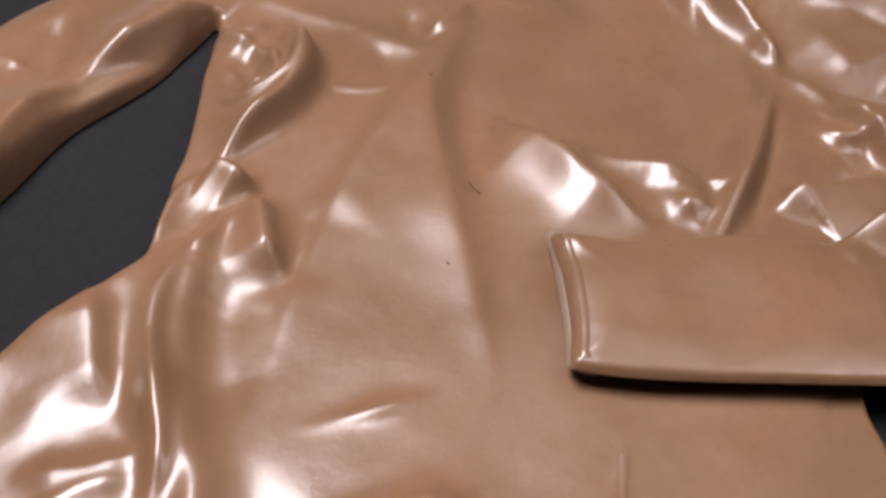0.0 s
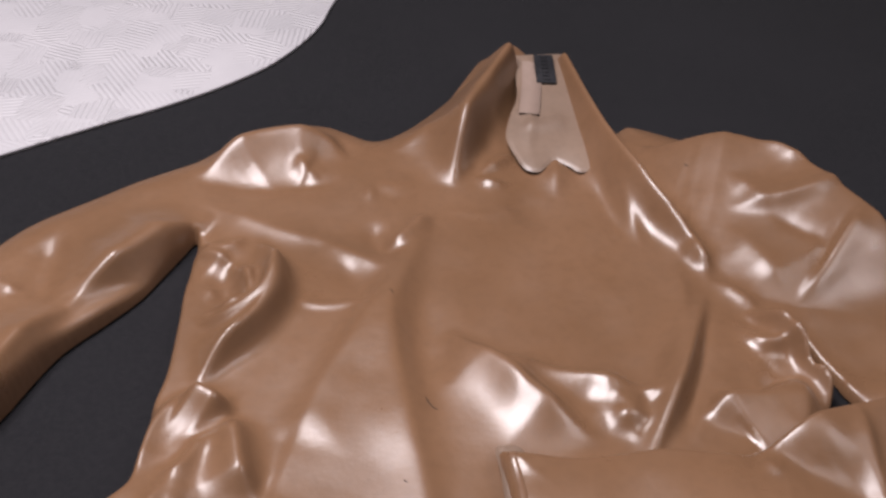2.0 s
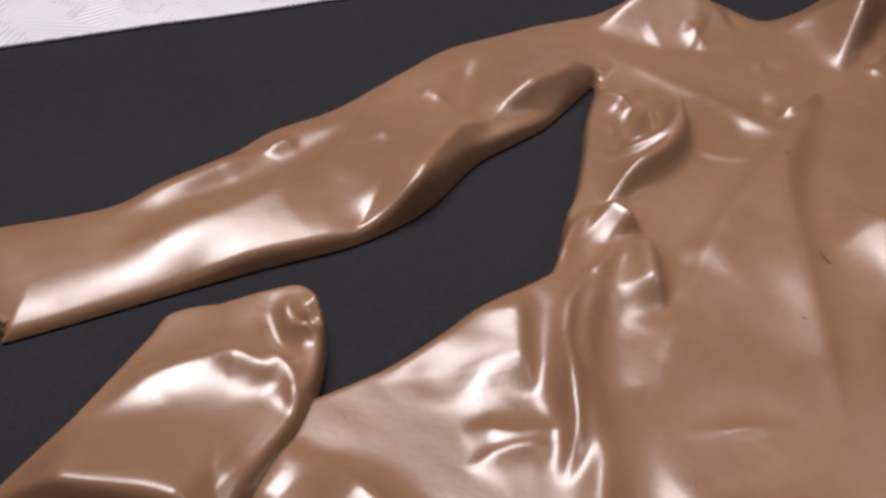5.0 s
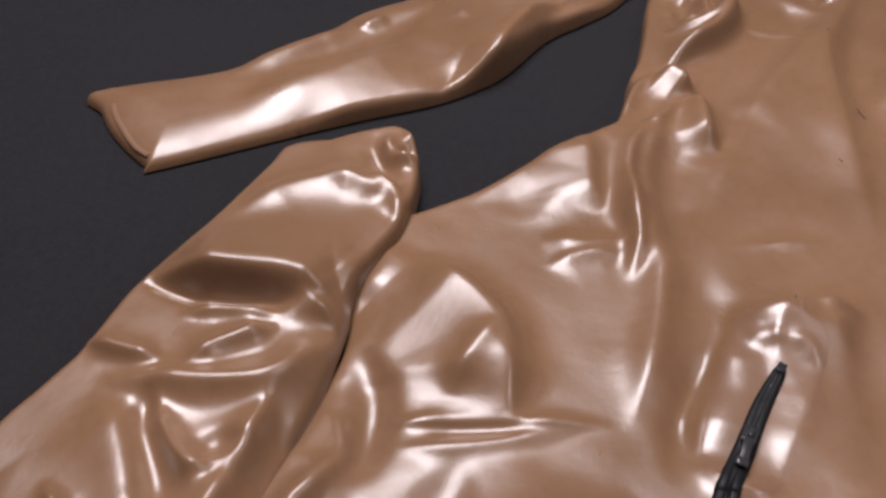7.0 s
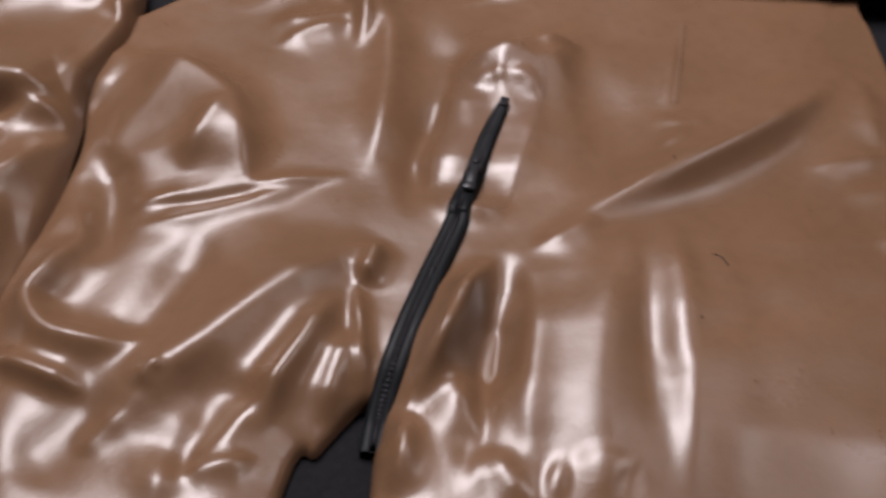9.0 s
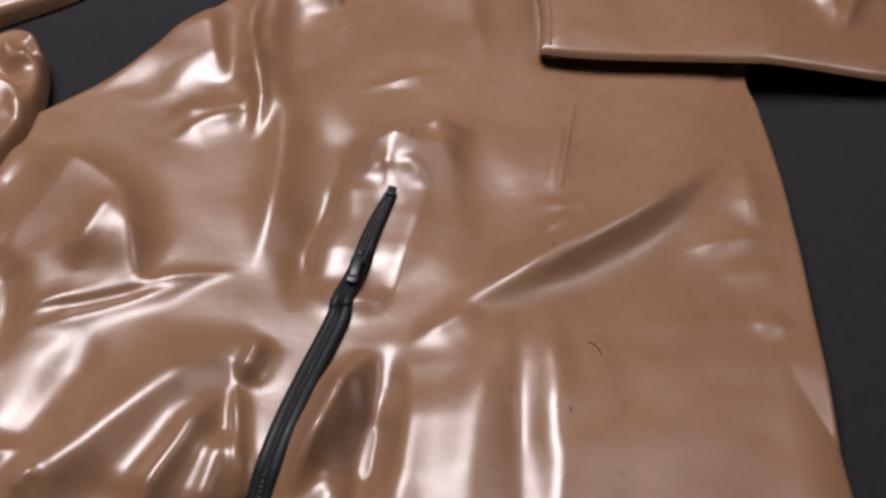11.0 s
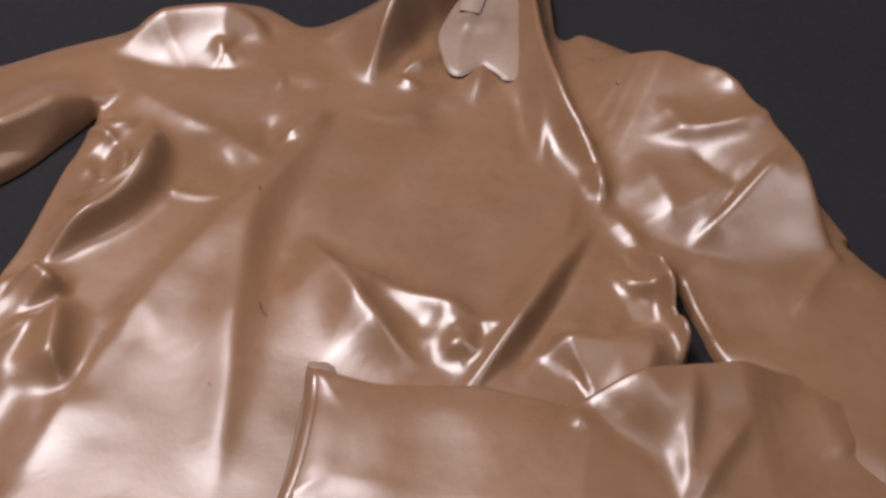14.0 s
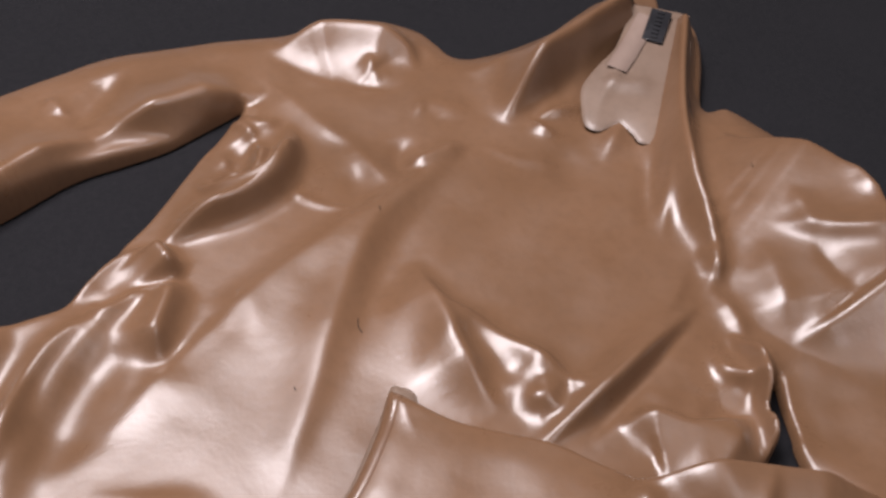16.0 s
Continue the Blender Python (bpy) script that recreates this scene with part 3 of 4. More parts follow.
body.fold([(0.267, 0.146), (0.264, 0.125), (0.257, 0.102), (0.234, 0.089)], 0.00504, 0.006, 0.016, 1.5, 0.32)
body.fold([(0.208, 0.143), (0.228, 0.144), (0.247, 0.154)], -0.00336, 0.008, 0.008, 2, 0.42)
lower_leg.fold([(-0.271, -0.041), (-0.27, -0.054), (-0.263, -0.064), (-0.253, -0.063), (-0.245, -0.055)], 0.00504, 0.005, 0.005, 1.3, 0.27)
lower_leg.fold([(-0.262, -0.056), (-0.249, -0.053)], -0.00504, 0.005, 0.005, 2, 0.42)
lower_leg.fold([(-0.277, -0.056), (-0.264, -0.074), (-0.25, -0.09)], -0.0042, 0.007, 0.007, 2, 0.42)
# left sleeve
body.fold([(-0.203, 0.168), (-0.196, 0.188), (-0.172, 0.22), (-0.15, 0.254), (-0.13, 0.28)], 0.022, 0.036, 0.009, 1.2, 0.35)
body.fold([(-0.238, 0.04), (-0.231, 0.069), (-0.225, 0.111), (-0.213, 0.152), (-0.198, 0.181)], 0.0195, 0.04, 0.009, 1.2, 0.35)
body.fold([(-0.41, -0.003), (-0.387, 0.031), (-0.362, 0.067), (-0.343, 0.094)], 0.0061, 0.012, 0.012, 1.5, 0.28)
body.fold([(-0.393, -0.032), (-0.36, -0.001), (-0.326, 0.036), (-0.293, 0.085)], 0.00854, 0.016, 0.03, 1.5, 0.3)
body.fold([(-0.377, 0.017), (-0.344, 0.059), (-0.316, 0.103), (-0.294, 0.141)], -0.00488, 0.014, 0.012, 2, 0.3)
body.fold([(-0.338, -0.033), (-0.303, -0.001), (-0.266, 0.03), (-0.244, 0.051)], 0.00488, 0.02, 0.006, 1.3, 0.28)
body.fold([(-0.343, 0.089), (-0.336, 0.1), (-0.327, 0.112)], 0.00366, 0.006, 0.006, 1.3, 0.3)
body.fold([(-0.265, 0.191), (-0.254, 0.19), (-0.24, 0.185)], 0.00366, 0.008, 0.006, 1.3, 0.3)
body.fold([(-0.233, 0.248), (-0.233, 0.217), (-0.229, 0.19), (-0.215, 0.177)], -0.00488, 0.012, 0.01, 2, 0.3)
body.fold([(-0.294, 0.152), (-0.281, 0.139), (-0.263, 0.12)], 0.00366, 0.01, 0.01, 1.5, 0.3)
# armpit pouch
body.fold([(-0.098, 0.253), (-0.081, 0.232), (-0.072, 0.205), (-0.071, 0.185), (-0.082, 0.158), (-0.099, 0.134), (-0.111, 0.105)], 0.0232, 0.007, 0.016, 1.5, 0.28)
body.fold([(-0.075, 0.226), (-0.079, 0.21), (-0.078, 0.193), (-0.085, 0.177), (-0.098, 0.167), (-0.112, 0.164), (-0.124, 0.172)], 0.0122, 0.006, 0.008, 1.4, 0.28)
body.fold([(-0.111, 0.229), (-0.098, 0.214), (-0.091, 0.198), (-0.093, 0.185), (-0.105, 0.178), (-0.121, 0.174)], 0.0122, 0.006, 0.008, 1.4, 0.28)
body.fold([(-0.141, 0.238), (-0.126, 0.235), (-0.109, 0.226)], 0.0061, 0.006, 0.006, 1.3, 0.28)
body.fold([(-0.138, 0.249), (-0.115, 0.242), (-0.104, 0.255)], 0.00488, 0.006, 0.006, 1.3, 0.28)
body.fold([(-0.089, 0.221), (-0.086, 0.201), (-0.09, 0.186), (-0.099, 0.174)], -0.0061, 0.006, 0.006, 2, 0.3)
body.fold([(-0.128, 0.216), (-0.11, 0.209), (-0.109, 0.194), (-0.121, 0.193)], -0.0061, 0.012, 0.01, 2, 0.3)
body.fold([(-0.137, 0.29), (-0.097, 0.271), (-0.064, 0.259), (-0.038, 0.258)], 0.00366, 0.014, 0.01, 1.5, 0.3)
# hip pouch
body.fold([(-0.115, 0.105), (-0.101, 0.099), (-0.084, 0.089)], 0.0183, 0.006, 0.022, 1.5, 0.28)
body.fold([(-0.086, 0.091), (-0.077, 0.069), (-0.07, 0.046), (-0.059, 0.03)], 0.0159, 0.008, 0.022, 1.5, 0.28)
body.fold([(-0.112, 0.11), (-0.125, 0.084), (-0.131, 0.056), (-0.133, 0.037)], 0.00854, 0.01, 0.004, 1.4, 0.28)
body.fold([(-0.119, 0.047), (-0.11, 0.042), (-0.102, 0.05), (-0.095, 0.075)], 0.00488, 0.006, 0.006, 1.3, 0.28)
body.fold([(-0.098, 0.069), (-0.105, 0.032), (-0.106, 0.0), (-0.101, -0.032), (-0.092, -0.06), (-0.083, -0.09)], 0.00854, 0.01, 0.012, 1.5, 0.28)
body.fold([(-0.107, 0.043), (-0.114, 0.018), (-0.114, -0.013), (-0.105, -0.051), (-0.097, -0.078), (-0.095, -0.092)], 0.00854, 0.008, 0.01, 1.5, 0.28)
body.fold([(-0.104, 0.04), (-0.11, 0.008), (-0.105, -0.025), (-0.097, -0.054), (-0.091, -0.082)], -0.0061, 0.006, 0.006, 2, 0.28)
body.fold([(-0.085, 0.034), (-0.089, -0.003), (-0.081, -0.033), (-0.073, -0.062)], -0.00488, 0.016, 0.016, 2, 0.3)
body.fold([(-0.129, 0.061), (-0.13, 0.036), (-0.138, 0.02), (-0.153, 0.002), (-0.173, -0.023), (-0.189, -0.047), (-0.208, -0.075)], 0.00976, 0.045, 0.006, 1.5, 0.28)
# chest wedge
body.fold([(0.027, 0.291), (0.009, 0.241), (-0.004, 0.202), (-0.019, 0.16), (-0.033, 0.122), (-0.043, 0.081), (-0.051, 0.04), (-0.056, 0.003), (-0.059, -0.029)], 0.00549, 0.03, 0.01, 1.4, 0.3)
body.fold([(0.027, 0.288), (0.008, 0.212), (0.003, 0.178), (0.01, 0.133), (0.02, 0.089), (0.031, 0.045), (0.039, 0.009), (0.046, -0.027)], 0.00915, 0.014, 0.034, 1.6, 0.4)
body.fold([(0.029, 0.23), (0.024, 0.179), (0.031, 0.129), (0.04, 0.085)], -0.00366, 0.018, 0.01, 2, 0.45)
body.fold([(-0.007, 0.246), (0.012, 0.27), (0.026, 0.296)], 0.00732, 0.01, 0.008, 1.4, 0.3)
body.fold([(-0.014, 0.283), (-0.012, 0.26), (0.002, 0.241)], -0.00366, 0.008, 0.008, 2, 0.3)
body.fold([(-0.036, 0.239), (-0.021, 0.211), (-0.007, 0.187)], -0.00244, 0.01, 0.01, 2, 0.3)
body.fold([(-0.058, 0.26), (-0.03, 0.244), (-0.01, 0.231), (0.002, 0.223)], 0.00366, 0.012, 0.01, 1.5, 0.3)
body.fold([(-0.065, 0.194), (-0.04, 0.189), (-0.011, 0.195)], 0.00171, 0.004, 0.004, 1, 0.3)
body.fold([(-0.067, 0.019), (-0.056, 0.038), (-0.048, 0.061), (-0.039, 0.094)], -0.00366, 0.01, 0.018, 2, 0.3)
# chest pouch right of the wedge
body.fold([(0.039, 0.172), (0.062, 0.146), (0.088, 0.119), (0.11, 0.1), (0.133, 0.086)], 0.0146, 0.01, 0.03, 1.4, 0.3)
body.fold([(0.059, 0.147), (0.095, 0.14), (0.119, 0.134), (0.142, 0.131), (0.17, 0.12)], 0.0122, 0.008, 0.028, 1.4, 0.28)
body.fold([(0.083, 0.144), (0.106, 0.131), (0.129, 0.118), (0.144, 0.107)], -0.00488, 0.012, 0.012, 2, 0.3)
body.fold([(0.143, 0.11), (0.151, 0.116), (0.164, 0.115)], 0.00244, 0.006, 0.008, 1.3, 0.3)
body.fold([(0.146, 0.096), (0.154, 0.104), (0.162, 0.099)], 0.00244, 0.006, 0.008, 1.3, 0.3)
# belly
body.fold([(-0.032, -0.053), (0.0, -0.042), (0.022, -0.03)], 0.00195, 0.006, 0.004, 1.3, 0.45)
body.fold([(-0.046, -0.057), (-0.014, -0.047), (0.017, -0.028)], 0.00122, 0.006, 0.008, 1.5, 0.3)
body.fold([(-0.152, 0.013), (-0.142, -0.011), (-0.134, -0.038), (-0.123, -0.058)], 0.00732, 0.008, 0.024, 1.4, 0.3)
body.fold([(-0.181, -0.003), (-0.182, -0.042), (-0.164, -0.076)], -0.00488, 0.02, 0.02, 2, 0.3)
body.fold([(-0.156, -0.091), (-0.126, -0.086), (-0.101, -0.074)], 0.00488, 0.008, 0.012, 1.5, 0.3)
# hip and thigh
body.fold([(-0.231, -0.131), (-0.204, -0.144), (-0.177, -0.158), (-0.158, -0.175), (-0.147, -0.2), (-0.14, -0.224), (-0.131, -0.237)], 0.0183, 0.013, 0.045, 1.5, 0.28)
body.fold([(-0.173, -0.226), (-0.168, -0.199), (-0.157, -0.175)], 0.0061, 0.008, 0.01, 1.4, 0.3)
body.fold([(-0.202, -0.252), (-0.169, -0.241), (-0.14, -0.232), (-0.111, -0.222), (-0.084, -0.214)], 0.00549, 0.006, 0.005, 1.2, 0.28)
body.fold([(-0.193, -0.265), (-0.159, -0.254), (-0.132, -0.24), (-0.101, -0.222)], 0.00366, 0.005, 0.007, 1.3, 0.28)
body.fold([(-0.186, -0.249), (-0.151, -0.237), (-0.122, -0.226)], -0.00488, 0.005, 0.005, 2, 0.3)
body.fold([(-0.229, -0.251), (-0.217, -0.265), (-0.213, -0.282), (-0.219, -0.302), (-0.225, -0.317), (-0.218, -0.33), (-0.204, -0.339), (-0.179, -0.34), (-0.154, -0.33)], 0.0146, 0.01, 0.012, 1.4, 0.28)
body.fold([(-0.232, -0.203), (-0.211, -0.237), (-0.206, -0.265), (-0.213, -0.294), (-0.215, -0.309)], -0.00854, 0.01, 0.012, 2, 0.28)
body.fold([(-0.238, -0.351), (-0.213, -0.358), (-0.181, -0.366)], 0.00854, 0.01, 0.005, 1.2, 0.28)
body.fold([(-0.064, -0.255), (-0.085, -0.28), (-0.108, -0.303), (-0.131, -0.333), (-0.151, -0.36), (-0.174, -0.388)], 0.0159, 0.02, 0.032, 1.4, 0.3)
body.fold([(-0.153, -0.258), (-0.156, -0.293), (-0.163, -0.323), (-0.176, -0.354)], -0.0061, 0.014, 0.014, 2, 0.3)
body.fold([(-0.075, -0.295), (-0.087, -0.33), (-0.096, -0.352), (-0.099, -0.376)], 0.0122, 0.008, 0.014, 1.4, 0.3)
body.fold([(-0.071, -0.284), (-0.064, -0.311), (-0.058, -0.341), (-0.052, -0.361)], 0.0061, 0.004, 0.004, 1.2, 0.28)
body.fold([(-0.061, -0.258), (-0.064, -0.279), (-0.07, -0.289)], 0.00976, 0.007, 0.008, 1.3, 0.3)
body.fold([(-0.068, -0.316), (-0.07, -0.341), (-0.074, -0.366)], 0.00732, 0.01, 0.01, 1.5, 0.3)
body.fold([(-0.159, -0.364), (-0.153, -0.354), (-0.146, -0.355)], 0.00488, 0.005, 0.006, 1.3, 0.3)
body.fold([(-0.147, -0.114), (-0.127, -0.097), (-0.102, -0.087)], 0.00305, 0.005, 0.012, 1.3, 0.3)
body.fold([(-0.115, -0.014), (-0.097, -0.064), (-0.096, -0.11)], 0.00854, 0.007, 0.009, 1.4, 0.3)
body.fold([(-0.09, -0.039), (-0.077, -0.103), (-0.073, -0.165), (-0.076, -0.214)], 0.00732, 0.014, 0.014, 1.5, 0.3)
body.fold([(-0.062, -0.07), (-0.048, -0.138), (-0.05, -0.198)], -0.00366, 0.018, 0.018, 2, 0.3)
body.fold([(-0.244, -0.174), (-0.238, -0.155), (-0.235, -0.122)], 0.00488, 0.01, 0.016, 1.5, 0.3)
body.fold([(-0.16, -0.373), (-0.17, -0.385), (-0.179, -0.396)], 0.00488, 0.008, 0.008, 1.4, 0.3)
# round the zip and the straight leg
body.fold([(-0.041, -0.125), (-0.017, -0.115), (0.011, -0.097), (0.042, -0.088)], 0.0122, 0.012, 0.036, 1.5, 0.28)
body.fold([(0.029, -0.239), (0.067, -0.214), (0.102, -0.189), (0.141, -0.158), (0.168, -0.132), (0.198, -0.101)], 0.00854, 0.022, 0.012, 1.5, 0.3)
body.fold([(-0.006, -0.264), (-0.013, -0.294), (-0.021, -0.325), (-0.027, -0.348)], 0.00732, 0.01, 0.016, 1.5, 0.3)
body.fold([(0.006, -0.256), (0.004, -0.289), (-0.001, -0.323), (-0.004, -0.361)], -0.00732, 0.012, 0.012, 2, 0.3)
body.fold([(-0.13, -0.402), (-0.115, -0.395), (-0.097, -0.388)], 0.00366, 0.006, 0.008, 1.3, 0.3)
body.fold([(-0.039, -0.358), (-0.032, -0.378), (-0.033, -0.402)], 0.00488, 0.008, 0.014, 1.4, 0.3)
body.fold([(0.059, -0.204), (0.065, -0.262), (0.07, -0.316), (0.072, -0.364), (0.074, -0.416)], 0.00854, 0.11, 0.05, 2, 0.3)
body.fold([(-0.131, -0.361), (-0.136, -0.383), (-0.137, -0.406), (-0.137, -0.421)], 0.00488, 0.01, 0.014, 1.4, 0.28)
body.fold([(-0.128, -0.338), (-0.13, -0.375), (-0.134, -0.407)], -0.00488, 0.016, 0.014, 2, 0.28)
body.fold([(-0.102, -0.358), (-0.114, -0.38), (-0.127, -0.4)], 0.00488, 0.01, 0.012, 1.4, 0.28)
body.fold([(-0.166, -0.362), (-0.185, -0.387), (-0.205, -0.411)], -0.00488, 0.016, 0.014, 2, 0.28)
# lower leg
lower_leg.fold([(-0.357, -0.207), (-0.306, -0.196), (-0.269, -0.196), (-0.238, -0.205)], 0.0207, 0.05, 0.012, 1.3, 0.28)
lower_leg.fold([(-0.328, -0.23), (-0.309, -0.219), (-0.273, -0.212)], 0.0061, 0.006, 0.006, 1.3, 0.3)
lower_leg.fold([(-0.309, -0.264), (-0.296, -0.246), (-0.272, -0.219)], 0.011, 0.01, 0.008, 1.3, 0.28)
lower_leg.fold([(-0.367, -0.262), (-0.346, -0.263), (-0.318, -0.262)], 0.00854, 0.008, 0.006, 1.3, 0.28)
lower_leg.fold([(-0.363, -0.213), (-0.322, -0.209), (-0.283, -0.201), (-0.246, -0.193)], -0.0134, 0.006, 0.007, 2, 0.3)
lower_leg.fold([(-0.347, -0.285), (-0.316, -0.275), (-0.287, -0.267), (-0.26, -0.254), (-0.247, -0.228), (-0.238, -0.205)], 0.0122, 0.014, 0.012, 1.4, 0.28)
lower_leg.fold([(-0.314, -0.279), (-0.299, -0.3), (-0.275, -0.316), (-0.258, -0.3)], 0.011, 0.008, 0.008, 1.3, 0.28)
lower_leg.fold([(-0.257, -0.256), (-0.256, -0.286), (-0.257, -0.305), (-0.257, -0.327), (-0.26, -0.352), (-0.256, -0.376)], 0.0122, 0.008, 0.012, 1.4, 0.28)
lower_leg.fold([(-0.339, -0.344), (-0.318, -0.362), (-0.294, -0.38)], 0.00976, 0.006, 0.007, 1.3, 0.28)
lower_leg.fold([(-0.346, -0.289), (-0.317, -0.313), (-0.294, -0.34), (-0.281, -0.366)], 0.0061, 0.02, 0.02, 1.5, 0.3)
lower_leg.fold([(-0.322, -0.276), (-0.304, -0.303), (-0.288, -0.329), (-0.279, -0.357)], -0.00732, 0.01, 0.01, 2, 0.3)
lower_leg.fold([(-0.307, -0.355), (-0.285, -0.365)], 0.00366, 0.006, 0.006, 1.3, 0.3)
lower_leg.fold([(-0.259, -0.375), (-0.246, -0.367), (-0.238, -0.354)], 0.00854, 0.006, 0.01, 1.3, 0.3)
lower_leg.fold([(-0.254, -0.373), (-0.25, -0.39), (-0.238, -0.411)], 0.00732, 0.008, 0.008, 1.4, 0.3)
lower_leg.fold([(-0.242, -0.369), (-0.232, -0.377), (-0.227, -0.384)], 0.00732, 0.006, 0.008, 1.4, 0.3)
lower_leg.fold([(-0.333, -0.154), (-0.315, -0.118), (-0.285, -0.098), (-0.25, -0.1)], 0.00732, 0.012, 0.02, 1.5, 0.3)
lower_leg.fold([(-0.272, -0.085), (-0.25, -0.094), (-0.238, -0.119)], 0.0061, 0.006, 0.008, 1.3, 0.3)
lower_leg.fold([(-0.271, -0.286), (-0.265, -0.308), (-0.27, -0.324)], -0.0061, 0.01, 0.01, 2, 0.3)
lower_leg.fold([(-0.247, -0.268), (-0.244, -0.298), (-0.247, -0.328)], -0.0061, 0.01, 0.01, 2, 0.3)
# forearm
forearm.fold([(0.068, 0.055), (0.102, 0.062), (0.144, 0.072), (0.183, 0.071), (0.218, 0.07)], 0.003, 0.005, 0.01, 1.5, 0.1)
forearm.fold([(0.077, -0.032), (0.113, -0.033), (0.164, -0.031), (0.211, -0.03)], 0.003, 0.01, 0.005, 1.3, 0.1)
forearm.fold([(0.084, 0.047), (0.086, 0.016), (0.093, -0.017)], 0.0015, 0.012, 0.014, 2, 0.3)
forearm.fold([(0.114, 0.046), (0.123, 0.011), (0.122, -0.022)], 0.001, 0.02, 0.02, 2, 0.3)
forearm.fold([(0.149, 0.05), (0.153, 0.015), (0.148, -0.019)], -0.0015, 0.02, 0.02, 2, 0.3)
forearm.fold([(0.213, 0.071), (0.242, 0.089), (0.271, 0.11), (0.311, 0.125), (0.35, 0.133)], 0.02, 0.006, 0.048, 1.5, 0.3)
forearm.fold([(0.219, 0.079), (0.246, 0.061), (0.272, 0.047), (0.285, 0.02)], -0.004, 0.012, 0.01, 2, 0.3)
forearm.fold([(0.283, 0.106), (0.283, 0.065), (0.283, 0.016)], 0.005, 0.006, 0.01, 1.4, 0.3)
forearm.fold([(0.319, 0.089), (0.3, 0.054), (0.284, 0.017)], 0.005, 0.006, 0.01, 1.4, 0.3)
forearm.fold([(0.221, 0.066), (0.227, 0.053)], 0.002, 0.005, 0.005, 1.3, 0.3)
body.crisp = [(0.11, 0.5, 0.045), (-0.13, 0.1, 0.06), (-0.21, 0.12, 0.05), (-0.15, 0.03, 0.045), (-0.19, -0.03, 0.045), (-0.23, -0.1, 0.045), (0.24, -0.08, 0.05), (0.245, -0.2, 0.05)]
lower_leg.crisp = [(-0.25, -0.06, 0.04), (-0.24, -0.13, 0.03), (-0.345, -0.12, 0.05), (-0.36, -0.2, 0.05), (-0.37, -0.28, 0.05)]
for sheet in (body, forearm, lower_leg):
    sheet.bake()
meshes = body.meshes(0.0016, [("sleeve", LEFT_SLEEVE), ("sleeve.001", RIGHT_SLEEVE), ("collar", COLLAR), ("leg", THIGH), ("leg.001", STRAIGHT_LEG), ("bodice", None)])
for name, mesh in meshes.items():
    mesh.materials.append(BROWN)
    new(name.split(".")[0], mesh).parent = suit
inner_cuff = Sheet(inner_line, 0.004, 0.002, 0.022)
zip_patch = Sheet(patch_line, 0.0008, 0.004, lambda q: body.height(q) - 0.0002)
inner_cuff.bake()
zip_patch.bake()
for name, sheet, mat, label in (
    ("forearm", forearm, BROWN, ""),
    ("lower_leg", lower_leg, BROWN, "folded-back lower leg with closed toe"),
    ("inner_cuff", inner_cuff, PALE, "pale inside of the open cuff"),
    ("zip_patch", zip_patch, SEAM, "glued oval patch round the zip end"),
):
    mesh = sheet.meshes(0.0015, [(name, None)])[name]
    mesh.materials.append(mat)
    tagged(new(name, mesh), label).parent = suit

# ---- glued seams ----
for edge in (front_seam, side_seam):
    strip = [(-0.0022, -0.0003), (-0.0015, 0.0001), (0.0015, 0.0001), (0.0022, -0.0003)]
    part("seam", ribbon(curve_through(edge, 10), strip, 0.0001, body.height), SEAM, suit, "narrow glued seam")

# ---- cuff bands ----
for edge, on in ((arm_line[1:5], forearm), (left_cuff, body)):
    line = curve_through(edge, 8)
    line = line + 0.006 * np.array([1.0, 0.15]) if on is forearm else line + 0.007 * np.array([0.75, 0.65])
    band = [(-0.0028, -0.0004), (-0.0024, 0.0003), (0.0024, 0.0003), (0.0028, -0.0004)]
    part("cuff_band", ribbon(line, band, 0.0002, on.height), SEAM, suit)

# ---- the zip at the crotch ----
zip_line = curve_through(ZIP, 14)
lips = [(-0.0080, -0.003), (-0.0075, 0.0), (-0.0058, 0.0012), (-0.0034, 0.0015), (-0.0013, 0.0012), (-0.0006, 0.0003)]
flat = lambda q: np.convolve(np.pad(body.height(q), 6, mode="edge"), np.ones(13) / 13, "valid") + 0.002
crotch_zip = part("crotch_zip", ribbon(zip_line, lips + [(-o, h) for o, h in lips[::-1]], 0.001, flat, wide=np.interp(np.arange(len(zip_line)), [0, 10, 24, 60], [0.45, 0.6, 0.72, 0.85])), BLACK, suit, "matte black zip tape with two lips")
bm = bmesh.new()
high = flat(zip_line)
for i in range(len(zip_line) - 1):
    a, b = zip_line[i], zip_line[i + 1]
    turn = math.degrees(math.atan2(b[1] - a[1], b[0] - a[0]))
    for k in (0.0, 0.5):
        p = a + (b - a) * k
        block(bm, pose(p[0], p[1], high[i] + 0.0018, 0, 0, turn), (0.0011, 0.003, 0.001))
part("teeth", bm, METAL, crotch_zip, "fine black zip teeth")


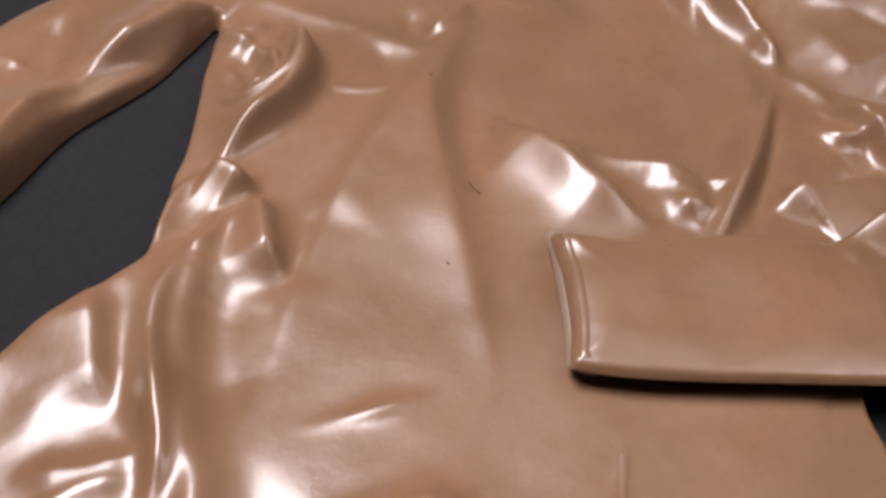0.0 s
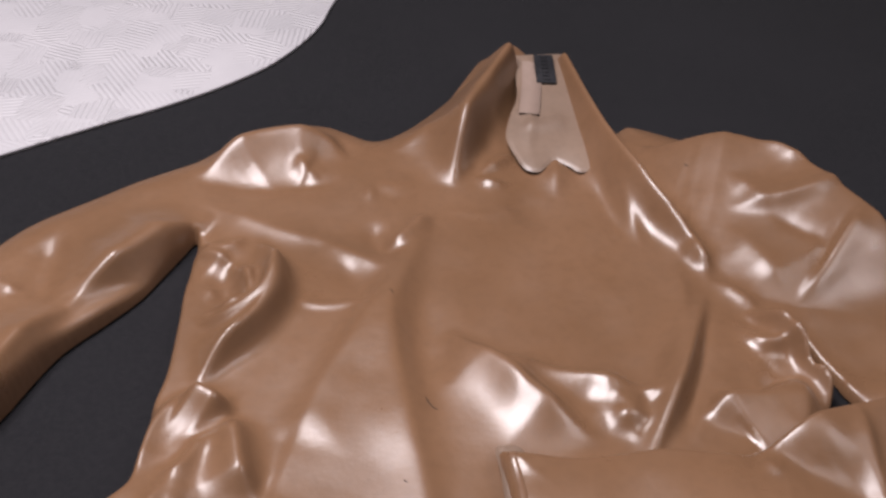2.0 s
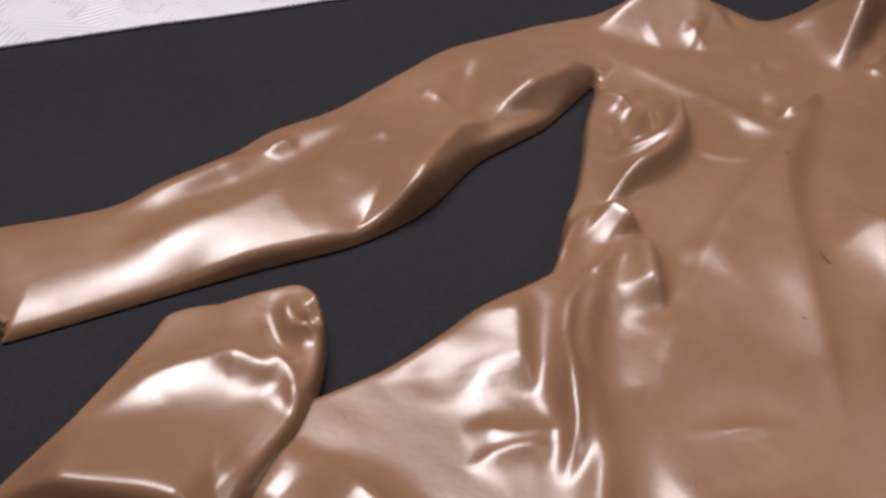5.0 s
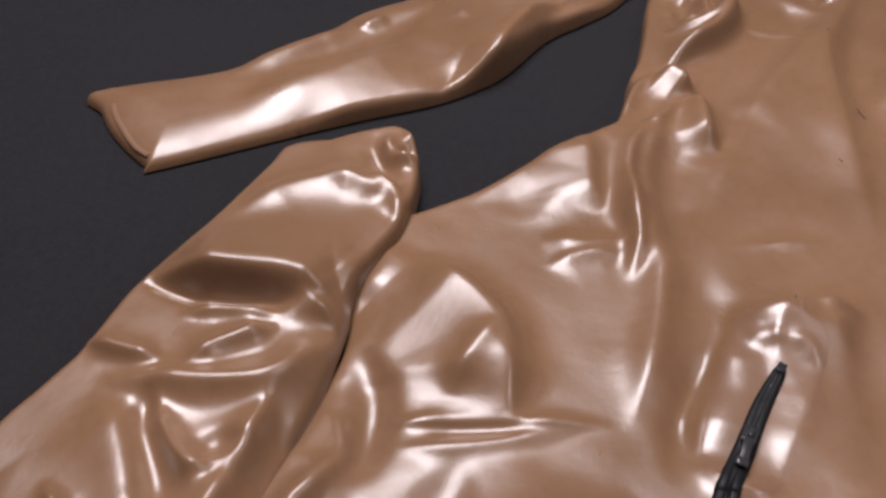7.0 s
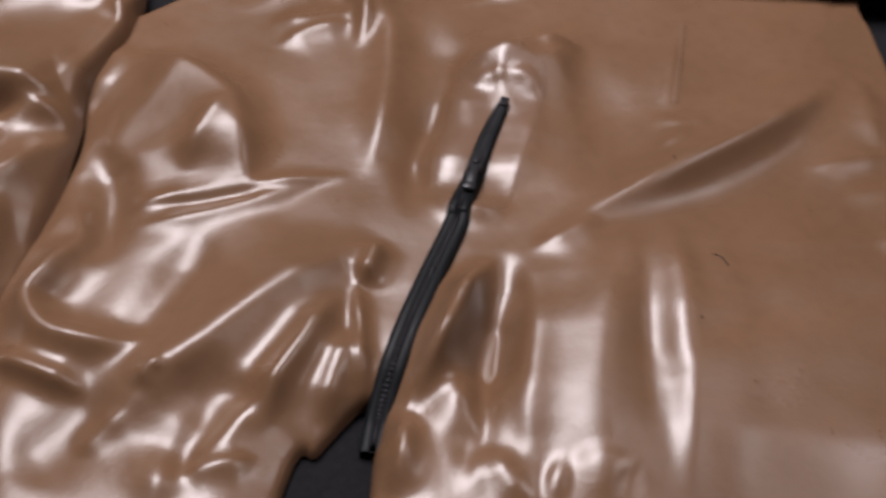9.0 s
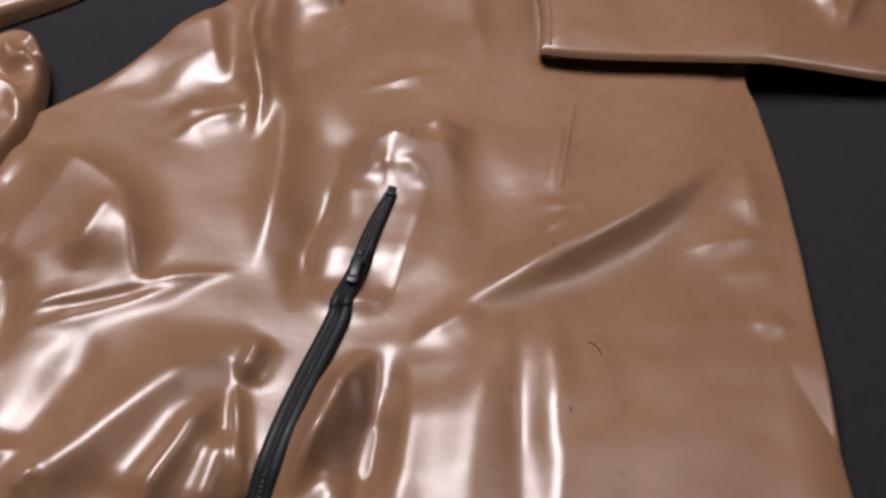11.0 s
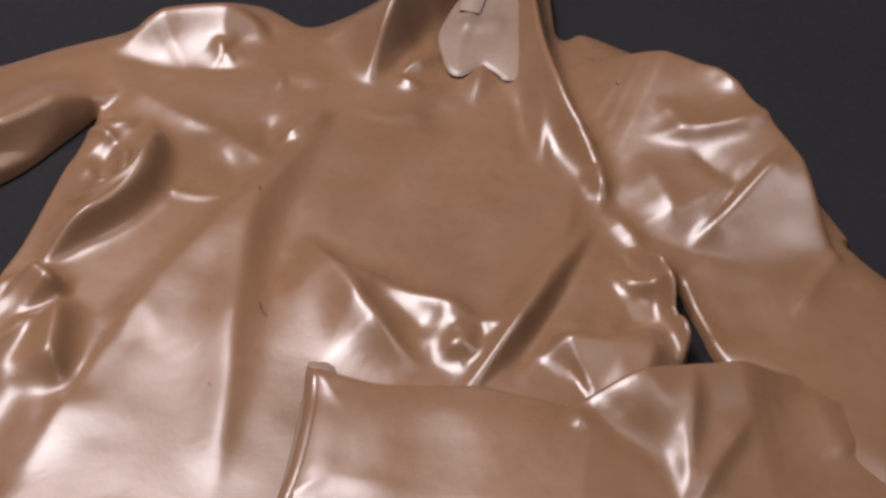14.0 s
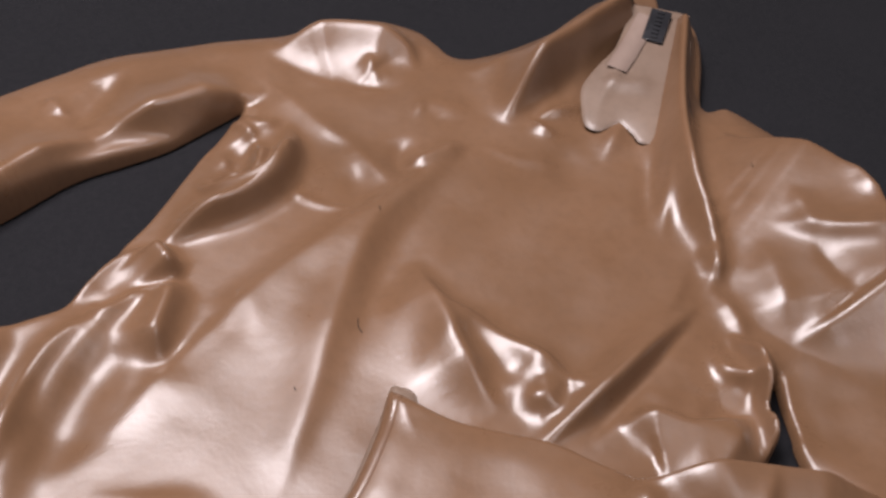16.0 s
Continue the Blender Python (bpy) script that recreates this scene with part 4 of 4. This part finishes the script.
def zip_slider(at, parent):
    i = int(np.argmin(np.hypot(*(zip_line - np.array(at)).T)))
    d = zip_line[min(i + 3, len(zip_line) - 1)] - zip_line[max(i - 3, 0)]
    m = pose(zip_line[i][0], zip_line[i][1], high[i] + 0.004, 0, 0, math.degrees(math.atan2(d[1], d[0])))
    bm = bmesh.new()
    block(bm, m, (0.011, 0.0075, 0.004), 0.0012)
    block(bm, m @ pose(0.0, 0, 0.0028), (0.006, 0.003, 0.003), 0.0008)
    body_part = part("slider", bm, METAL, parent, "small black metal zip slider")
    bm = bmesh.new()
    block(bm, m @ pose(0.012, 0.0006, 0.0024, 0, 6, 3), (0.017, 0.0052, 0.0014), 0.0006)
    block(bm, m @ pose(0.019, 0.0008, 0.0022, 0, 6, 3), (0.005, 0.0066, 0.002), 0.0008)
    part("pull_tab", bm, METAL, body_part)


zip_slider(zip_line[24], crotch_zip)
end = zip_line[0] - zip_line[3]
m = pose(zip_line[0][0], zip_line[0][1], high[0] + 0.002, 0, 0, math.degrees(math.atan2(end[1], end[0])))
part("end_stop", block(bmesh.new(), m, (0.007, 0.0052, 0.0036), 0.001), METAL, crotch_zip)

# ---- the neck ----
rise = lambda q: 0.017 + 0.13 * np.clip(q[:, 1] - 0.345, 0, 0.2)
facing = Sheet(NECK, 0.003, 0.003, rise)
facing.fold([(0.101, 0.36), (0.103, 0.43), (0.102, 0.50)], 0.002, 0.004, 0.004)
facing.fold([(0.095, 0.40), (0.115, 0.405), (0.135, 0.415)], 0.003, 0.006, 0.006)
facing.bake()
mesh = facing.meshes(0.002, [("neck_facing", None)])["neck_facing"]
mesh.materials.append(PALE)
neck = tagged(new("neck_facing", mesh), "pale matte inner neck facing with glue marks")
neck.parent = suit
strip = [(-0.0085, -0.0006), (-0.008, 0.0004), (0.008, 0.0004), (0.0085, -0.0006)]
part("neck_tape", ribbon(curve_through([(0.1065, 0.487), (0.105, 0.45), (0.102, 0.415)], 8), strip, 0.0004, facing.height), GLUE, neck, "pale glued backing tape")
p = np.array(NECK_STOP)
bm = bmesh.new()
m = pose(p[0], p[1], float(rise(p[None])[0]) + 0.005, 11, 0, 4)
block(bm, m, (0.017, 0.036, 0.004), 0.0008)
for k in range(7):
    block(bm, m @ pose(0.0, -0.014 + 0.0047 * k, 0.0024), (0.006, 0.0026, 0.0014), 0.0004)
part("neck_zip", bm, METAL, suit, "short black end of the neck zip")

# ---- lint lying on the latex ----
for bit in (
    [(0.002, 0.197), (0.004, 0.194)],
    [(0.019, 0.048), (0.021, 0.046)],
    [(0.029, 0.11), (0.032, 0.105), (0.036, 0.102)],
    [(0.109, -0.251), (0.113, -0.253), (0.116, -0.259)],
    [(0.09, -0.188), (0.091, -0.191)],
    [(0.099, -0.295), (0.1, -0.297)],
    [(0.221, 0.356), (0.223, 0.352)],
):
    hair = [(-0.00028, 0.0), (0.0, 0.0004), (0.00028, 0.0)]
    part("lint", ribbon(curve_through(bit, 5), hair, 0.0003, body.height), BLACK, suit, "tiny dark speck of lint")
